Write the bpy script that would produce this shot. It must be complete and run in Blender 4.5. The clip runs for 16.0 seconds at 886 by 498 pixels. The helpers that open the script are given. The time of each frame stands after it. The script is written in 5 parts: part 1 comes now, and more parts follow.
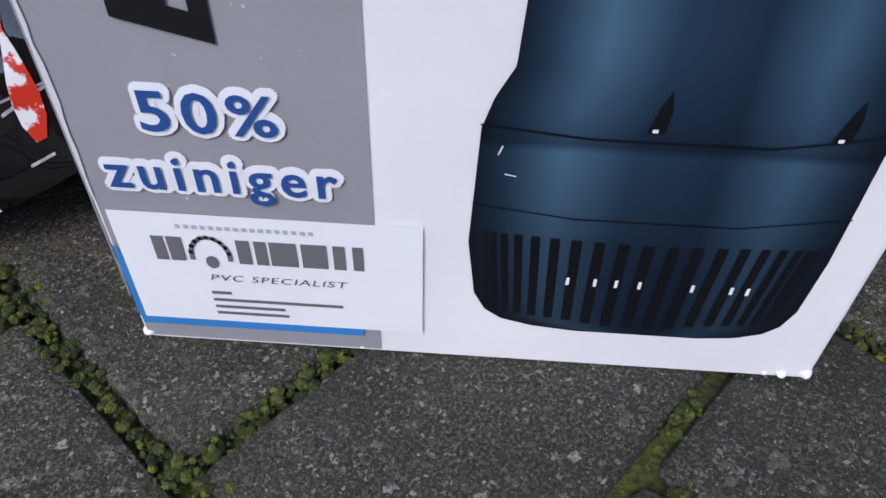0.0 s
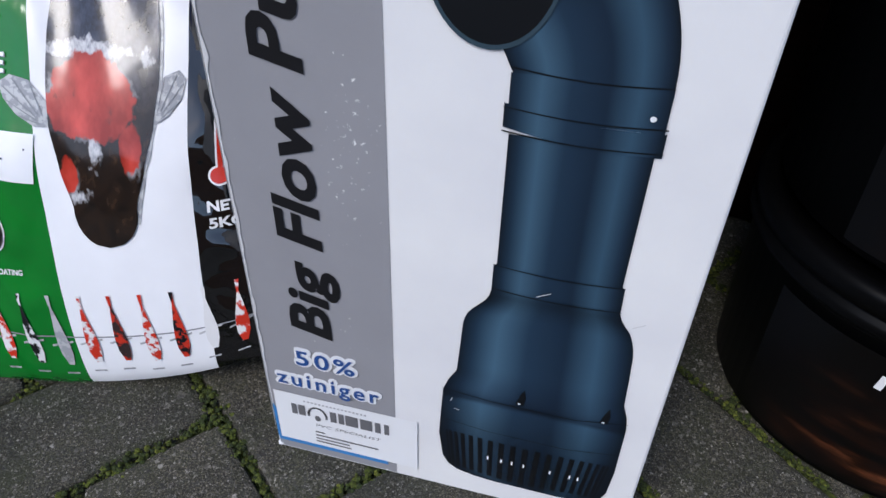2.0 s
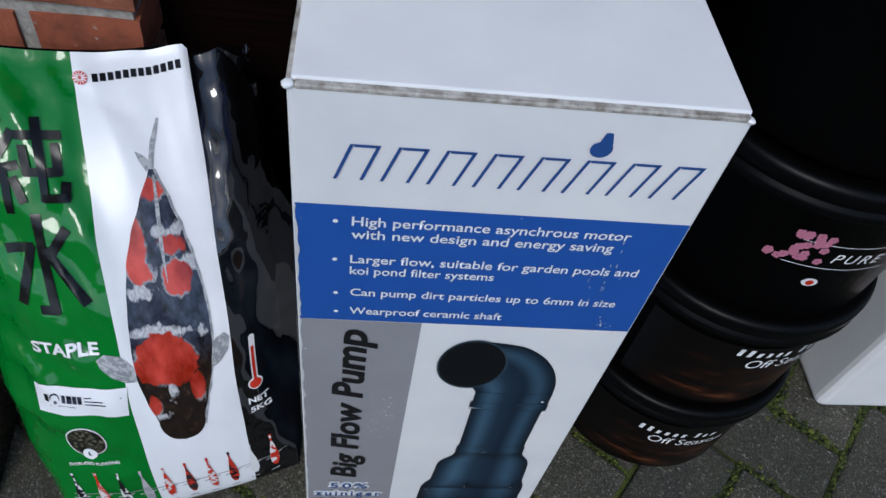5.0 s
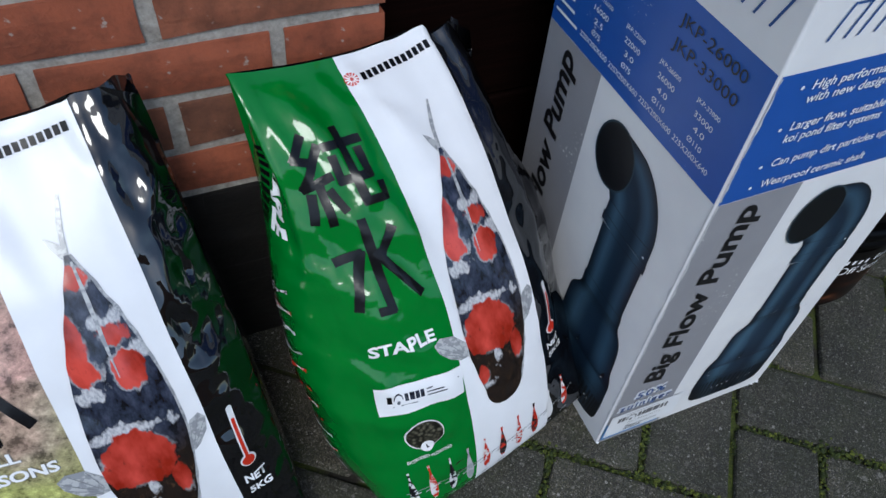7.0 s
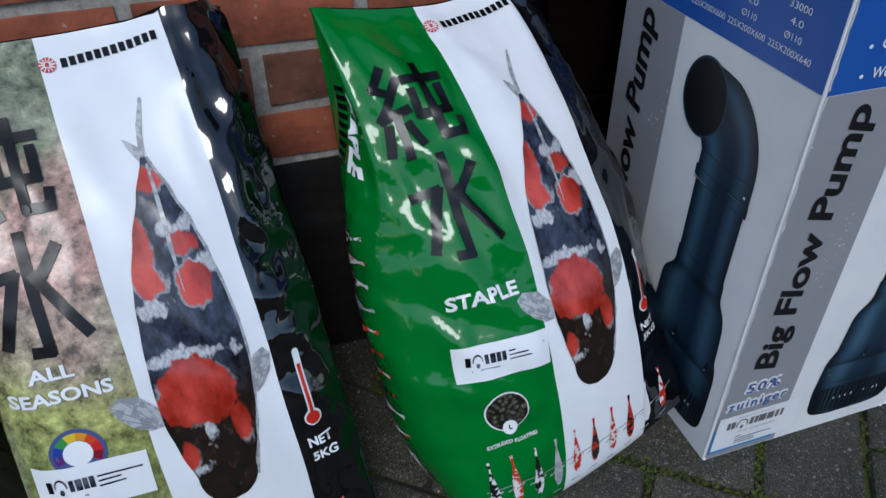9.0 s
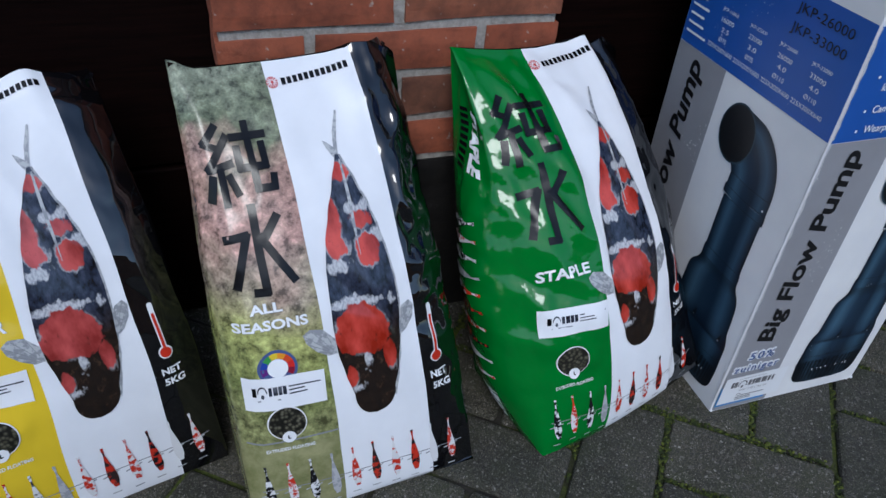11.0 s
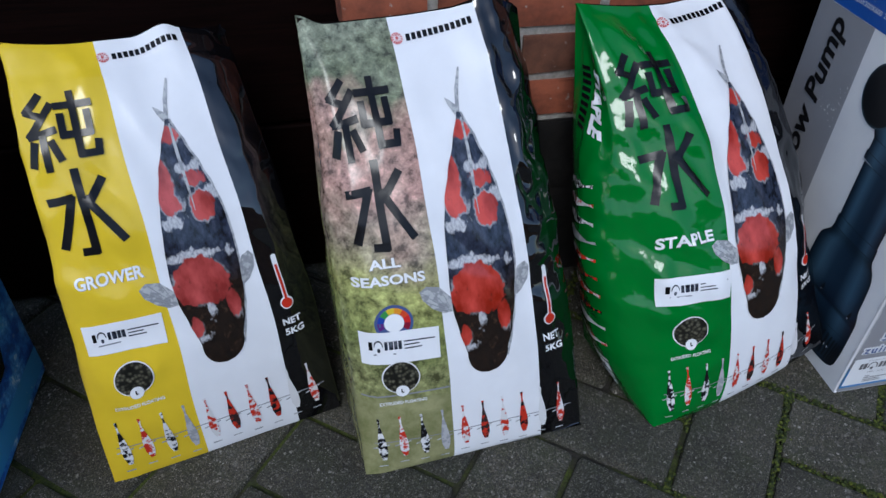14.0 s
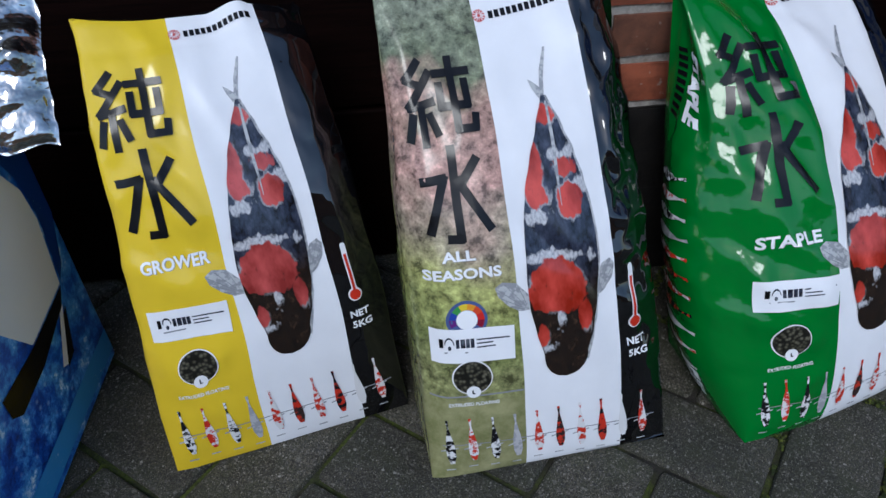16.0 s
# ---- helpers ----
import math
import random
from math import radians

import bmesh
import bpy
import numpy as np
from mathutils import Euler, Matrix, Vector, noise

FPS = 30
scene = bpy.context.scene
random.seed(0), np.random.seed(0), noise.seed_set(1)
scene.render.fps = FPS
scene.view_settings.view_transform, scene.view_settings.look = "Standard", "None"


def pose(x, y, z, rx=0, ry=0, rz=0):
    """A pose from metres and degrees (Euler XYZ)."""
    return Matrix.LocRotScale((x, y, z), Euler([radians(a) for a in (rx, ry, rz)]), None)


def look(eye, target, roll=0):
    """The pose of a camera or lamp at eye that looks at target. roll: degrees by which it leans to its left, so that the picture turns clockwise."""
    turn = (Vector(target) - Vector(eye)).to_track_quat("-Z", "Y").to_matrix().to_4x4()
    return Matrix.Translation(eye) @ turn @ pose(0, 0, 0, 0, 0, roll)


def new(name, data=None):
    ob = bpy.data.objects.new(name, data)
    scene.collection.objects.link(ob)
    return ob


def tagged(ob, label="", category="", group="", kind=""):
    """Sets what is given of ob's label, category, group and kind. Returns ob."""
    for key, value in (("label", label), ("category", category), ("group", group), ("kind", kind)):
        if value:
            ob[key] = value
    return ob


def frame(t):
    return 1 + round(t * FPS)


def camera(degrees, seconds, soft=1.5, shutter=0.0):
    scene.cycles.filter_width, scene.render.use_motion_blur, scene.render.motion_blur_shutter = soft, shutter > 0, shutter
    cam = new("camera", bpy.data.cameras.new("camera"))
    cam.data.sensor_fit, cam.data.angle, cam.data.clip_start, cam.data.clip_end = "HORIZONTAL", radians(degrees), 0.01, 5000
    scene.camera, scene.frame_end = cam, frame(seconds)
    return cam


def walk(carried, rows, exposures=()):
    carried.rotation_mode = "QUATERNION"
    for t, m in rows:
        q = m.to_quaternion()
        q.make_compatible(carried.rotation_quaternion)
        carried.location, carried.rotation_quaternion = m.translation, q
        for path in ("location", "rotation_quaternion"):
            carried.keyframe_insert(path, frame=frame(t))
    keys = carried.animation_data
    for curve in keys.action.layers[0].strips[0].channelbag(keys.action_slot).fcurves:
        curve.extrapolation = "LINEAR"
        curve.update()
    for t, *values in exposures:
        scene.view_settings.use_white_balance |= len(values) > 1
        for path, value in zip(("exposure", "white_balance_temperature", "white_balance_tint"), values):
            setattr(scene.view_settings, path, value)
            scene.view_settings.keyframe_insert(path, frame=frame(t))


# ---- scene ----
cam = camera(61.2, 16.0)
PATH = [
    (0, (0.12, -0.173, 0.226), (0.058, 1.25, -1.178), 1.7),
    (0.5, (0.13, -0.19, 0.245), (0.071, 1.244, -1.148), 3.0),
    (1, (0.148, -0.225, 0.294), (0.005, 1.209, -1.093), 1.5),
    (1.5, (0.169, -0.266, 0.379), (-0.113, 1.166, -0.99), -0.0),
    (2, (0.191, -0.289, 0.466), (-0.176, 1.196, -0.823), 1.6),
    (2.5, (0.197, -0.297, 0.539), (-0.244, 1.204, -0.707), -1.2),
    (3, (0.184, -0.315, 0.611), (-0.137, 1.093, -0.773), 1.0),
    (3.5, (0.174, -0.304, 0.741), (0.023, 1.039, -0.733), 3.2),
    (3.7, (0.163, -0.31, 0.787), (0.079, 1.001, -0.721), 4.4),
    (5.8, (-0.112, -0.295, 0.897), (0.361, 0.879, -0.651), 11.1),
    (6, (-0.166, -0.3, 0.893), (0.387, 0.843, -0.652), 10.3),
    (6.5, (-0.335, -0.308, 0.892), (0.337, 0.775, -0.649), 8.6),
    (7, (-0.387, -0.284, 0.845), (0.208, 0.864, -0.68), 6.1),
    (7.5, (-0.398, -0.258, 0.749), (0.175, 1.049, -0.653), 4.0),
    (8, (-0.392, -0.291, 0.681), (0.126, 1.129, -0.63), 1.1),
    (8.5, (-0.4, -0.329, 0.645), (0.142, 1.17, -0.563), 0.1),
    (8.7, (-0.407, -0.354, 0.653), (0.11, 1.156, -0.551), -0.3),
    (10.8, (-0.616, -0.498, 0.771), (-0.028, 0.94, -0.488), 4.5),
    (11, (-0.622, -0.508, 0.788), (-0.036, 0.958, -0.44), 5.3),
    (11.5, (-0.64, -0.52, 0.796), (-0.166, 0.951, -0.474), 4.4),
    (12, (-0.649, -0.529, 0.798), (-0.225, 0.954, -0.475), 3.4),
    (12.5, (-0.646, -0.53, 0.792), (-0.247, 0.958, -0.484), 2.3),
    (13, (-0.651, -0.522, 0.789), (-0.244, 0.97, -0.478), 3.0),
    (13.5, (-0.647, -0.511, 0.785), (-0.259, 0.977, -0.494), 2.6),
    (14, (-0.648, -0.503, 0.775), (-0.309, 0.977, -0.527), 1.6),
    (14.5, (-0.656, -0.501, 0.771), (-0.32, 0.968, -0.543), 1.6),
    (15, (-0.655, -0.496, 0.765), (-0.322, 0.974, -0.549), 2.0),
    (15.5, (-0.659, -0.486, 0.75), (-0.369, 0.974, -0.586), 1.2),
    (16, (-0.648, -0.466, 0.741), (-0.494, 1.034, -0.572), -1.4),
]
EXPOSURES = [(0, 0.88, 6400, 15), (1.5, 0.84, 6400, 13), (2.5, 0.62, 6400, 10), (3.5, 0.52, 6400, 9), (5.9, 0.36, 6150, 5), (6.6, 0.50, 6150, 5), (8.5, 0.27, 6000, 4), (11, 0.34, 5900, 7), (16, 0.34, 5900, 7)]
walk(cam, [(t, look(eye, target, roll)) for t, eye, target, roll in PATH], EXPOSURES)
# END CAMERA

# ---------------------------------------------------------------- world and light
world = bpy.data.worlds.new("sky")
scene.world = world
world.use_nodes = True
wn = world.node_tree
sky = wn.nodes.new("ShaderNodeTexSky")
sky.sky_type = "NISHITA"
sky.sun_disc = False
sky.sun_elevation, sky.sun_rotation = radians(48), radians(200)
sky.air_density, sky.dust_density = 1.0, 1.0
wn.links.new(sky.outputs[0], wn.nodes["Background"].inputs[0])
wn.nodes["Background"].inputs[1].default_value = 0.15
sun = new("sun", bpy.data.lights.new("sun", "SUN"))
sun.data.energy, sun.data.angle, sun.data.color = 1.3, radians(22), (1.0, 0.97, 0.94)
sun.matrix_world = look((-1.0, -3.0, 3.4), (0, 0, 0))


# ---------------------------------------------------------------- material kit
def mat(name, base=(0.5, 0.5, 0.5), rough=0.5, metal=0.0, coat=0.0):
    m = bpy.data.materials.new(name)
    m.use_nodes = True
    b = m.node_tree.nodes["Principled BSDF"]
    b.inputs["Base Color"].default_value = (*base, 1)
    b.inputs["Roughness"].default_value = rough
    b.inputs["Metallic"].default_value = metal
    b.inputs["Coat Weight"].default_value = coat
    b.inputs["Coat Roughness"].default_value = 0.08
    return m


def node(m, kind, **sets):
    n = m.node_tree.nodes.new("ShaderNode" + kind)
    for k, v in sets.items():
        if k in n.inputs:
            n.inputs[k].default_value = v
    return n


def link(m, a, b):
    m.node_tree.links.new(a, b)


def coords(m, which="Object"):
    return node(m, "TexCoord").outputs[which]


def noise_tex(m, vec, scale, detail=4.0, rough=0.55):
    n = node(m, "TexNoise", Scale=scale, Detail=detail, Roughness=rough)
    if vec is not None:
        link(m, vec, n.inputs["Vector"])
    return n.outputs["Fac"]


def ramp(m, fac, stops):
    r = node(m, "ValToRGB")
    els = r.color_ramp.elements
    while len(els) < len(stops):
        els.new(0.5)
    for e, (p, c) in zip(els, stops):
        e.position, e.color = p, (*c, 1)
    link(m, fac, r.inputs["Fac"])
    return r.outputs["Color"]


def blend(m, fac, a, b, how="MIX"):
    n = m.node_tree.nodes.new("ShaderNodeMix")
    n.data_type, n.blend_type = "RGBA", how
    for sock, v in ((n.inputs[0], fac), (n.inputs[6], a), (n.inputs[7], b)):
        if isinstance(v, (int, float)):
            sock.default_value = v
        elif isinstance(v, tuple):
            sock.default_value = (*v, 1)
        else:
            link(m, v, sock)
    return n.outputs[2]


def bsdf(m):
    return m.node_tree.nodes["Principled BSDF"]


def bump(m, height, strength=0.3, dist=0.001):
    n = node(m, "Bump", Strength=strength, Distance=dist)
    link(m, height, n.inputs["Height"])
    link(m, n.outputs["Normal"], bsdf(m).inputs["Normal"])
    return n


def colour(m, out):
    link(m, out, bsdf(m).inputs["Base Color"])


def print_mat(name, base, rough=0.35, wear=0.12):
    """Printed ink on carton: plain colour with faint mottling and scuffs."""
    m = mat(name, base, rough)
    v = coords(m)
    f = noise_tex(m, v, 22, 6)
    c = blend(m, wear, base, ramp(m, f, [(0.3, tuple(x * 0.6 for x in base)), (0.7, tuple(min(1, x * 1.25 + 0.02) for x in base))]))
    s = noise_tex(m, v, 260, 3)
    scuff = ramp(m, blend(m, 0.5, noise_tex(m, v, 9, 2), s), [(0.63, (0, 0, 0)), (0.68, (1, 1, 1))])
    colour(m, blend(m, scuff, c, (0.75, 0.75, 0.74)))
    bump(m, s, 0.08, 0.0004)
    return m


def film_mat(name, base, rough=0.16, strength=0.35):
    """Glossy printed plastic film with soft wrinkles."""
    m = mat(name, base, rough)
    v = coords(m)
    f = noise_tex(m, v, 14, 5)
    colour(m, blend(m, 0.12, base, ramp(m, f, [(0.35, tuple(x * 0.55 for x in base)), (0.7, tuple(min(1, x * 1.3 + 0.01) for x in base))])))
    wr = film_wrinkle(m, v)
    bump(m, wr, strength, 0.004)
    return m


def film_wrinkle(m, v):
    a = noise_tex(m, v, 16, 2, 0.4)
    b = noise_tex(m, v, 45, 2, 0.5)
    n = node(m, "Math")
    n.operation = "MULTIPLY_ADD"
    link(m, b, n.inputs[0])
    n.inputs[1].default_value = 0.25
    link(m, a, n.inputs[2])
    return n.outputs[0]


# ---------------------------------------------------------------- mesh kit
def part(name, bm, material, parent=None, label="", smooth=False):
    me = bpy.data.meshes.new(name)
    bm.normal_update()
    bm.to_mesh(me)
    bm.free()
    if smooth:
        me.polygons.foreach_set("use_smooth", [True] * len(me.polygons))
    if material:
        me.materials.append(material)
    ob = new(name, me)
    ob.parent = parent
    if label:
        tagged(ob, label)
    return ob


def empty(name, m=None):
    ob = new(name)
    ob.empty_display_size = 0.05
    if m is not None:
        ob.matrix_world = m
    return ob


def box_bm(x0, y0, z0, x1, y1, z1, bevel=0.0, seg=2):
    bm = bmesh.new()
    bmesh.ops.create_cube(bm, size=1, matrix=Matrix.LocRotScale(((x0 + x1) / 2, (y0 + y1) / 2, (z0 + z1) / 2), None, (x1 - x0, y1 - y0, z1 - z0)))
    if bevel:
        bmesh.ops.bevel(bm, geom=bm.edges[:], offset=bevel, segments=seg, profile=0.5, affect="EDGES")
    return bm


def lathe_bm(profile, n=64, cap=True):
    """Turns a profile of (radius, height) round the z axis."""
    bm = bmesh.new()
    rings = []
    for r, z in profile:
        rings.append([bm.verts.new((r * math.cos(2 * math.pi * k / n), r * math.sin(2 * math.pi * k / n), z)) for k in range(n)])
    for a, b in zip(rings, rings[1:]):
        for k in range(n):
            bm.faces.new((a[k], a[(k + 1) % n], b[(k + 1) % n], b[k]))
    if cap:
        bm.faces.new(rings[0][::-1])
        bm.faces.new(rings[-1])
    return bm


def grid_bm(fn, us, vs, bm=None):
    """A sheet through fn(u, v)."""
    bm = bm or bmesh.new()
    rows = [[bm.verts.new(fn(u, v)) for u in us] for v in vs]
    for a, b in zip(rows, rows[1:]):
        for k in range(len(us) - 1):
            bm.faces.new((a[k], a[k + 1], b[k + 1], b[k]))
    return bm


def steps(a, b, n):
    return [a + (b - a) * k / n for k in range(n + 1)]

# ---------------------------------------------------------------- paving
PAVE_ANGLE, PAVE_UNIT = radians(51.0), 0.109
PAVE_O = (-0.0248, 0.0505)
CA, SA = math.cos(PAVE_ANGLE), math.sin(PAVE_ANGLE)


def pave_xy(i, j):
    a, b = i * PAVE_UNIT + PAVE_O[0], j * PAVE_UNIT + PAVE_O[1]
    return a * CA - b * SA, a * SA + b * CA


ground_mat = mat("joint_soil", (0.03, 0.028, 0.02), 0.95)
gv = coords(ground_mat)
moss_f = noise_tex(ground_mat, gv, 9, 4)
soil = ramp(ground_mat, noise_tex(ground_mat, gv, 260, 5), [(0.3, (0.007, 0.006, 0.005)), (0.75, (0.035, 0.030, 0.023))])
moss_c = ramp(ground_mat, noise_tex(ground_mat, gv, 420, 4), [(0.3, (0.012, 0.02, 0.004)), (0.7, (0.09, 0.115, 0.012))])
colour(ground_mat, blend(ground_mat, ramp(ground_mat, moss_f, [(0.42, (0, 0, 0)), (0.56, (1, 1, 1))]), soil, moss_c))
bump(ground_mat, noise_tex(ground_mat, gv, 500, 6), 0.9, 0.003)

paver_mat = mat("paver_concrete", (0.1, 0.1, 0.09), 0.85)


def build_paver_mat(m):
    v = coords(m, "Object")
    info = node(m, "ObjectInfo")
    add = node(m, "VectorMath")
    link(m, v, add.inputs[0])
    mul = node(m, "VectorMath")
    mul.operation = "SCALE"
    cx = node(m, "CombineXYZ")
    for k in range(3):
        link(m, info.outputs["Random"], cx.inputs[k])
    link(m, cx.outputs[0], mul.inputs[0])
    mul.inputs["Scale"].default_value = 37.0
    link(m, mul.outputs[0], add.inputs[1])
    v = add.outputs[0]
    base = ramp(m, noise_tex(m, v, 700, 5, 0.7), [(0.36, (0.006, 0.0055, 0.0045)), (0.51, (0.050, 0.047, 0.037)), (0.66, (0.27, 0.255, 0.21))])
    wide = ramp(m, noise_tex(m, v, 16, 4), [(0.3, (0.42, 0.42, 0.33)), (0.5, (0.85, 0.82, 0.72)), (0.7, (1.3, 1.25, 1.12))])
    base = blend(m, 1.0, base, wide, "MULTIPLY")
    algae = ramp(m, noise_tex(m, v, 28, 5), [(0.4, (0, 0, 0)), (0.7, (0.6, 0.6, 0.6))])
    base = blend(m, algae, base, (0.045, 0.055, 0.02))
    height = noise_tex(m, v, 700, 5, 0.7)
    wob = node(m, "TexNoise", Scale=420.0, Detail=3.0)
    link(m, v, wob.inputs["Vector"])
    wsub = node(m, "VectorMath")
    wsub.operation = "MULTIPLY_ADD"
    link(m, wob.outputs["Color"], wsub.inputs[0])
    wsub.inputs[1].default_value = (0.0042, 0.0042, 0.0042)
    link(m, v, wsub.inputs[2])
    vd = wsub.outputs[0]
    for scale, cut, soft, few in ((105, 0.34, 0.42, 0.95), (210, 0.36, 0.46, 0.70), (420, 0.36, 0.48, 0.45), (820, 0.36, 0.5, 0.42)):
        vo = node(m, "TexVoronoi", Scale=scale, Randomness=1.0)
        link(m, vd, vo.inputs["Vector"])
        sep = node(m, "SeparateColor")
        link(m, vo.outputs["Color"], sep.inputs[0])
        stone = ramp(m, sep.outputs[0], [(0.0, (0.02, 0.02, 0.02)), (0.4, (0.08, 0.077, 0.068)), (0.72, (0.16, 0.152, 0.132)), (0.92, (0.30, 0.285, 0.25)), (1.0, (0.52, 0.50, 0.46))])
        inside = ramp(m, vo.outputs["Distance"], [(cut, (1, 1, 1)), (soft, (0, 0, 0))])
        keep = ramp(m, sep.outputs[1], [(few, (0, 0, 0)), (few + 0.06, (0.85, 0.85, 0.85))])
        mask = blend(m, 1.0, inside, keep, "MULTIPLY")
        base = blend(m, mask, base, stone)
        hn = node(m, "Math")
        hn.operation = "MULTIPLY_ADD"
        link(m, mask, hn.inputs[0])
        hn.inputs[1].default_value = 0.35
        link(m, height, hn.inputs[2])
        height = hn.outputs[0]
    tone = ramp(m, info.outputs["Random"], [(0.0, (0.58, 0.58, 0.57)), (1.0, (0.88, 0.86, 0.83))])
    colour(m, blend(m, 1.0, base, tone, "MULTIPLY"))
    bump(m, height, 0.95, 0.0016)


build_paver_mat(paver_mat)

gm = bmesh.new()
bmesh.ops.create_grid(gm, x_segments=1, y_segments=1, size=400, matrix=Matrix.Translation((0, 0, -0.0105)))
ground = tagged(part("ground", gm, ground_mat), "dark sandy ground under the paving with mossy joints", "ground", kind="structure")
paving = tagged(empty("pavement"), "herringbone pavement of weathered grey concrete pavers", "pavement", kind="structure")


def paver_bm(lx, ly, seed):
    """One paver with worn, rounded arrises; top at z = 0."""
    rng = random.Random(seed)
    bm = box_bm(-lx / 2, -ly / 2, -0.06, lx / 2, ly / 2, 0, 0.006, 2)
    for vtx in bm.verts:
        if vtx.co.z > -0.03:
            k = Vector((seed * 3.1 + vtx.co.x * 40, vtx.co.y * 40, seed))
            vtx.co += Vector((noise.noise(k) * 0.0012, noise.noise(k + Vector((9, 0, 0))) * 0.0012, -abs(noise.noise(k * 0.4)) * 0.0012))
    return bm


def paver_cells(lo, hi):
    for x in range(lo, hi):
        for y in range(lo, hi):
            r = (x - y) % 4
            if r == 0:
                yield (x + 0.5, y, 1, 2)
            elif r == 2:
                yield (x + 1, y + 0.5, 2, 1)

# ---------------------------------------------------------------- house front: brick pillar and dark boarded doors
PILLAR = (-0.588, -0.170, 0.300)      # x from, x to, y of the front
COURSE, BED, BRICK_Z = 0.0605, 0.0105, 0.453
DOOR_Y = 0.375

brick_mat = mat("red_brick", (0.3, 0.1, 0.05), 0.85)
bv = coords(brick_mat)
binfo = node(brick_mat, "ObjectInfo").outputs["Random"]
b_tone = ramp(brick_mat, binfo, [(0.0, (0.24, 0.062, 0.028)), (0.35, (0.31, 0.085, 0.04)), (0.7, (0.19, 0.07, 0.036)), (1.0, (0.12, 0.05, 0.03))])
b_patch = ramp(brick_mat, noise_tex(brick_mat, bv, 30, 6, 0.65), [(0.3, (0.5, 0.5, 0.5)), (0.55, (1, 1, 1)), (0.8, (1.25, 1.2, 1.1))])
b_col = blend(brick_mat, 1.0, b_tone, b_patch, "MULTIPLY")
b_spot = ramp(brick_mat, noise_tex(brick_mat, bv, 75, 4), [(0.66, (0, 0, 0)), (0.72, (0.75, 0.75, 0.75))])
colour(brick_mat, blend(brick_mat, b_spot, b_col, (0.36, 0.33, 0.29)))
bump(brick_mat, noise_tex(brick_mat, bv, 190, 6, 0.65), 0.7, 0.0022)

mortar_mat = mat("mortar", (0.3, 0.28, 0.25), 0.95)
mv = coords(mortar_mat)
colour(mortar_mat, ramp(mortar_mat, noise_tex(mortar_mat, mv, 120, 6, 0.7), [(0.3, (0.2, 0.185, 0.165)), (0.7, (0.42, 0.395, 0.36))]))
bump(mortar_mat, noise_tex(mortar_mat, mv, 240, 5, 0.7), 0.8, 0.003)

px0, px1, py = PILLAR
pillar = tagged(part("wall_pillar", box_bm(px0 + 0.006, py + 0.005, -0.02, px1 - 0.006, DOOR_Y + 0.1, 2.6), mortar_mat), "red brick pillar with pale grey mortar joints", "brick wall", kind="structure")


def brick_bm(w, d, h, seed):
    bm = box_bm(-w / 2, -d / 2, -h / 2, w / 2, d / 2, h / 2)
    bmesh.ops.subdivide_edges(bm, edges=bm.edges[:], cuts=2, use_grid_fill=True)
    for vtx in bm.verts:
        k = Vector((vtx.co.x * 30 + seed * 7, vtx.co.y * 30, vtx.co.z * 30))
        edge = sum(abs(abs(c) - m) < 1e-4 for c, m in zip(vtx.co, (w / 2, d / 2, h / 2)))
        pull = 0.0022 if edge >= 2 else 0.0004
        vtx.co += Vector((noise.noise(k), noise.noise(k + Vector((5, 0, 0))), noise.noise(k + Vector((0, 5, 0))))) * 0.0016 - vtx.co.normalized() * pull
    return bm


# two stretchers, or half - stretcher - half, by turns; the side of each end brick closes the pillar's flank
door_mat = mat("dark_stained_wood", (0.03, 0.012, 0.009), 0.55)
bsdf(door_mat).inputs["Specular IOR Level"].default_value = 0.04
dv = coords(door_mat)
dstr = node(door_mat, "Mapping")
dstr.inputs["Scale"].default_value = (3, 3, 70)
link(door_mat, dv, dstr.inputs["Vector"])
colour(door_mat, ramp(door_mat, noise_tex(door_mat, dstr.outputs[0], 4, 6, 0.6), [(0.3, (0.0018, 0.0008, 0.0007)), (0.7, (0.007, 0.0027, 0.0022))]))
bump(door_mat, noise_tex(door_mat, dstr.outputs[0], 9, 5), 0.25, 0.001)


def boarded_door(name, x0, x1, label):
    """A door leaf of broad horizontal boards with shadow gaps."""
    leaf = tagged(empty(name, pose(0, 0, 0)), label, "door", kind="structure")
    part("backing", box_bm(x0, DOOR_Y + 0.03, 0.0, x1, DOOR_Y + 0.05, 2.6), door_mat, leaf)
    z = 0.004
    k = 0
    while z < 2.58:
        h = min(0.252, 2.6 - z)
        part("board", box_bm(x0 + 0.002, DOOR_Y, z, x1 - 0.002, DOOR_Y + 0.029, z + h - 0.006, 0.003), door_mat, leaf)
        z += h
        k += 1
    return leaf


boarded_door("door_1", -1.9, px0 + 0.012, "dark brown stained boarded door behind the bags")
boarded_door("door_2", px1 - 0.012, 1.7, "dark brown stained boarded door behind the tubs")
part("wall_far", box_bm(-5.0, DOOR_Y - 0.05, -0.02, -1.9, DOOR_Y + 0.2, 2.6), mortar_mat)
tagged(bpy.data.objects["wall_far"], "plain mortar-grey wall beside the door", "wall", kind="structure")
part("wall_end", box_bm(1.7, DOOR_Y - 0.05, -0.02, 5.0, DOOR_Y + 0.2, 2.6), mortar_mat)
tagged(bpy.data.objects["wall_end"], "plain mortar-grey wall at the end of the front", "wall", kind="structure")
part("wall_upper", box_bm(-5.0, DOOR_Y - 0.12, 2.6, 5.0, DOOR_Y + 0.2, 4.5), mortar_mat)
tagged(bpy.data.objects["wall_upper"], "plain wall above the doors", "wall", kind="structure")

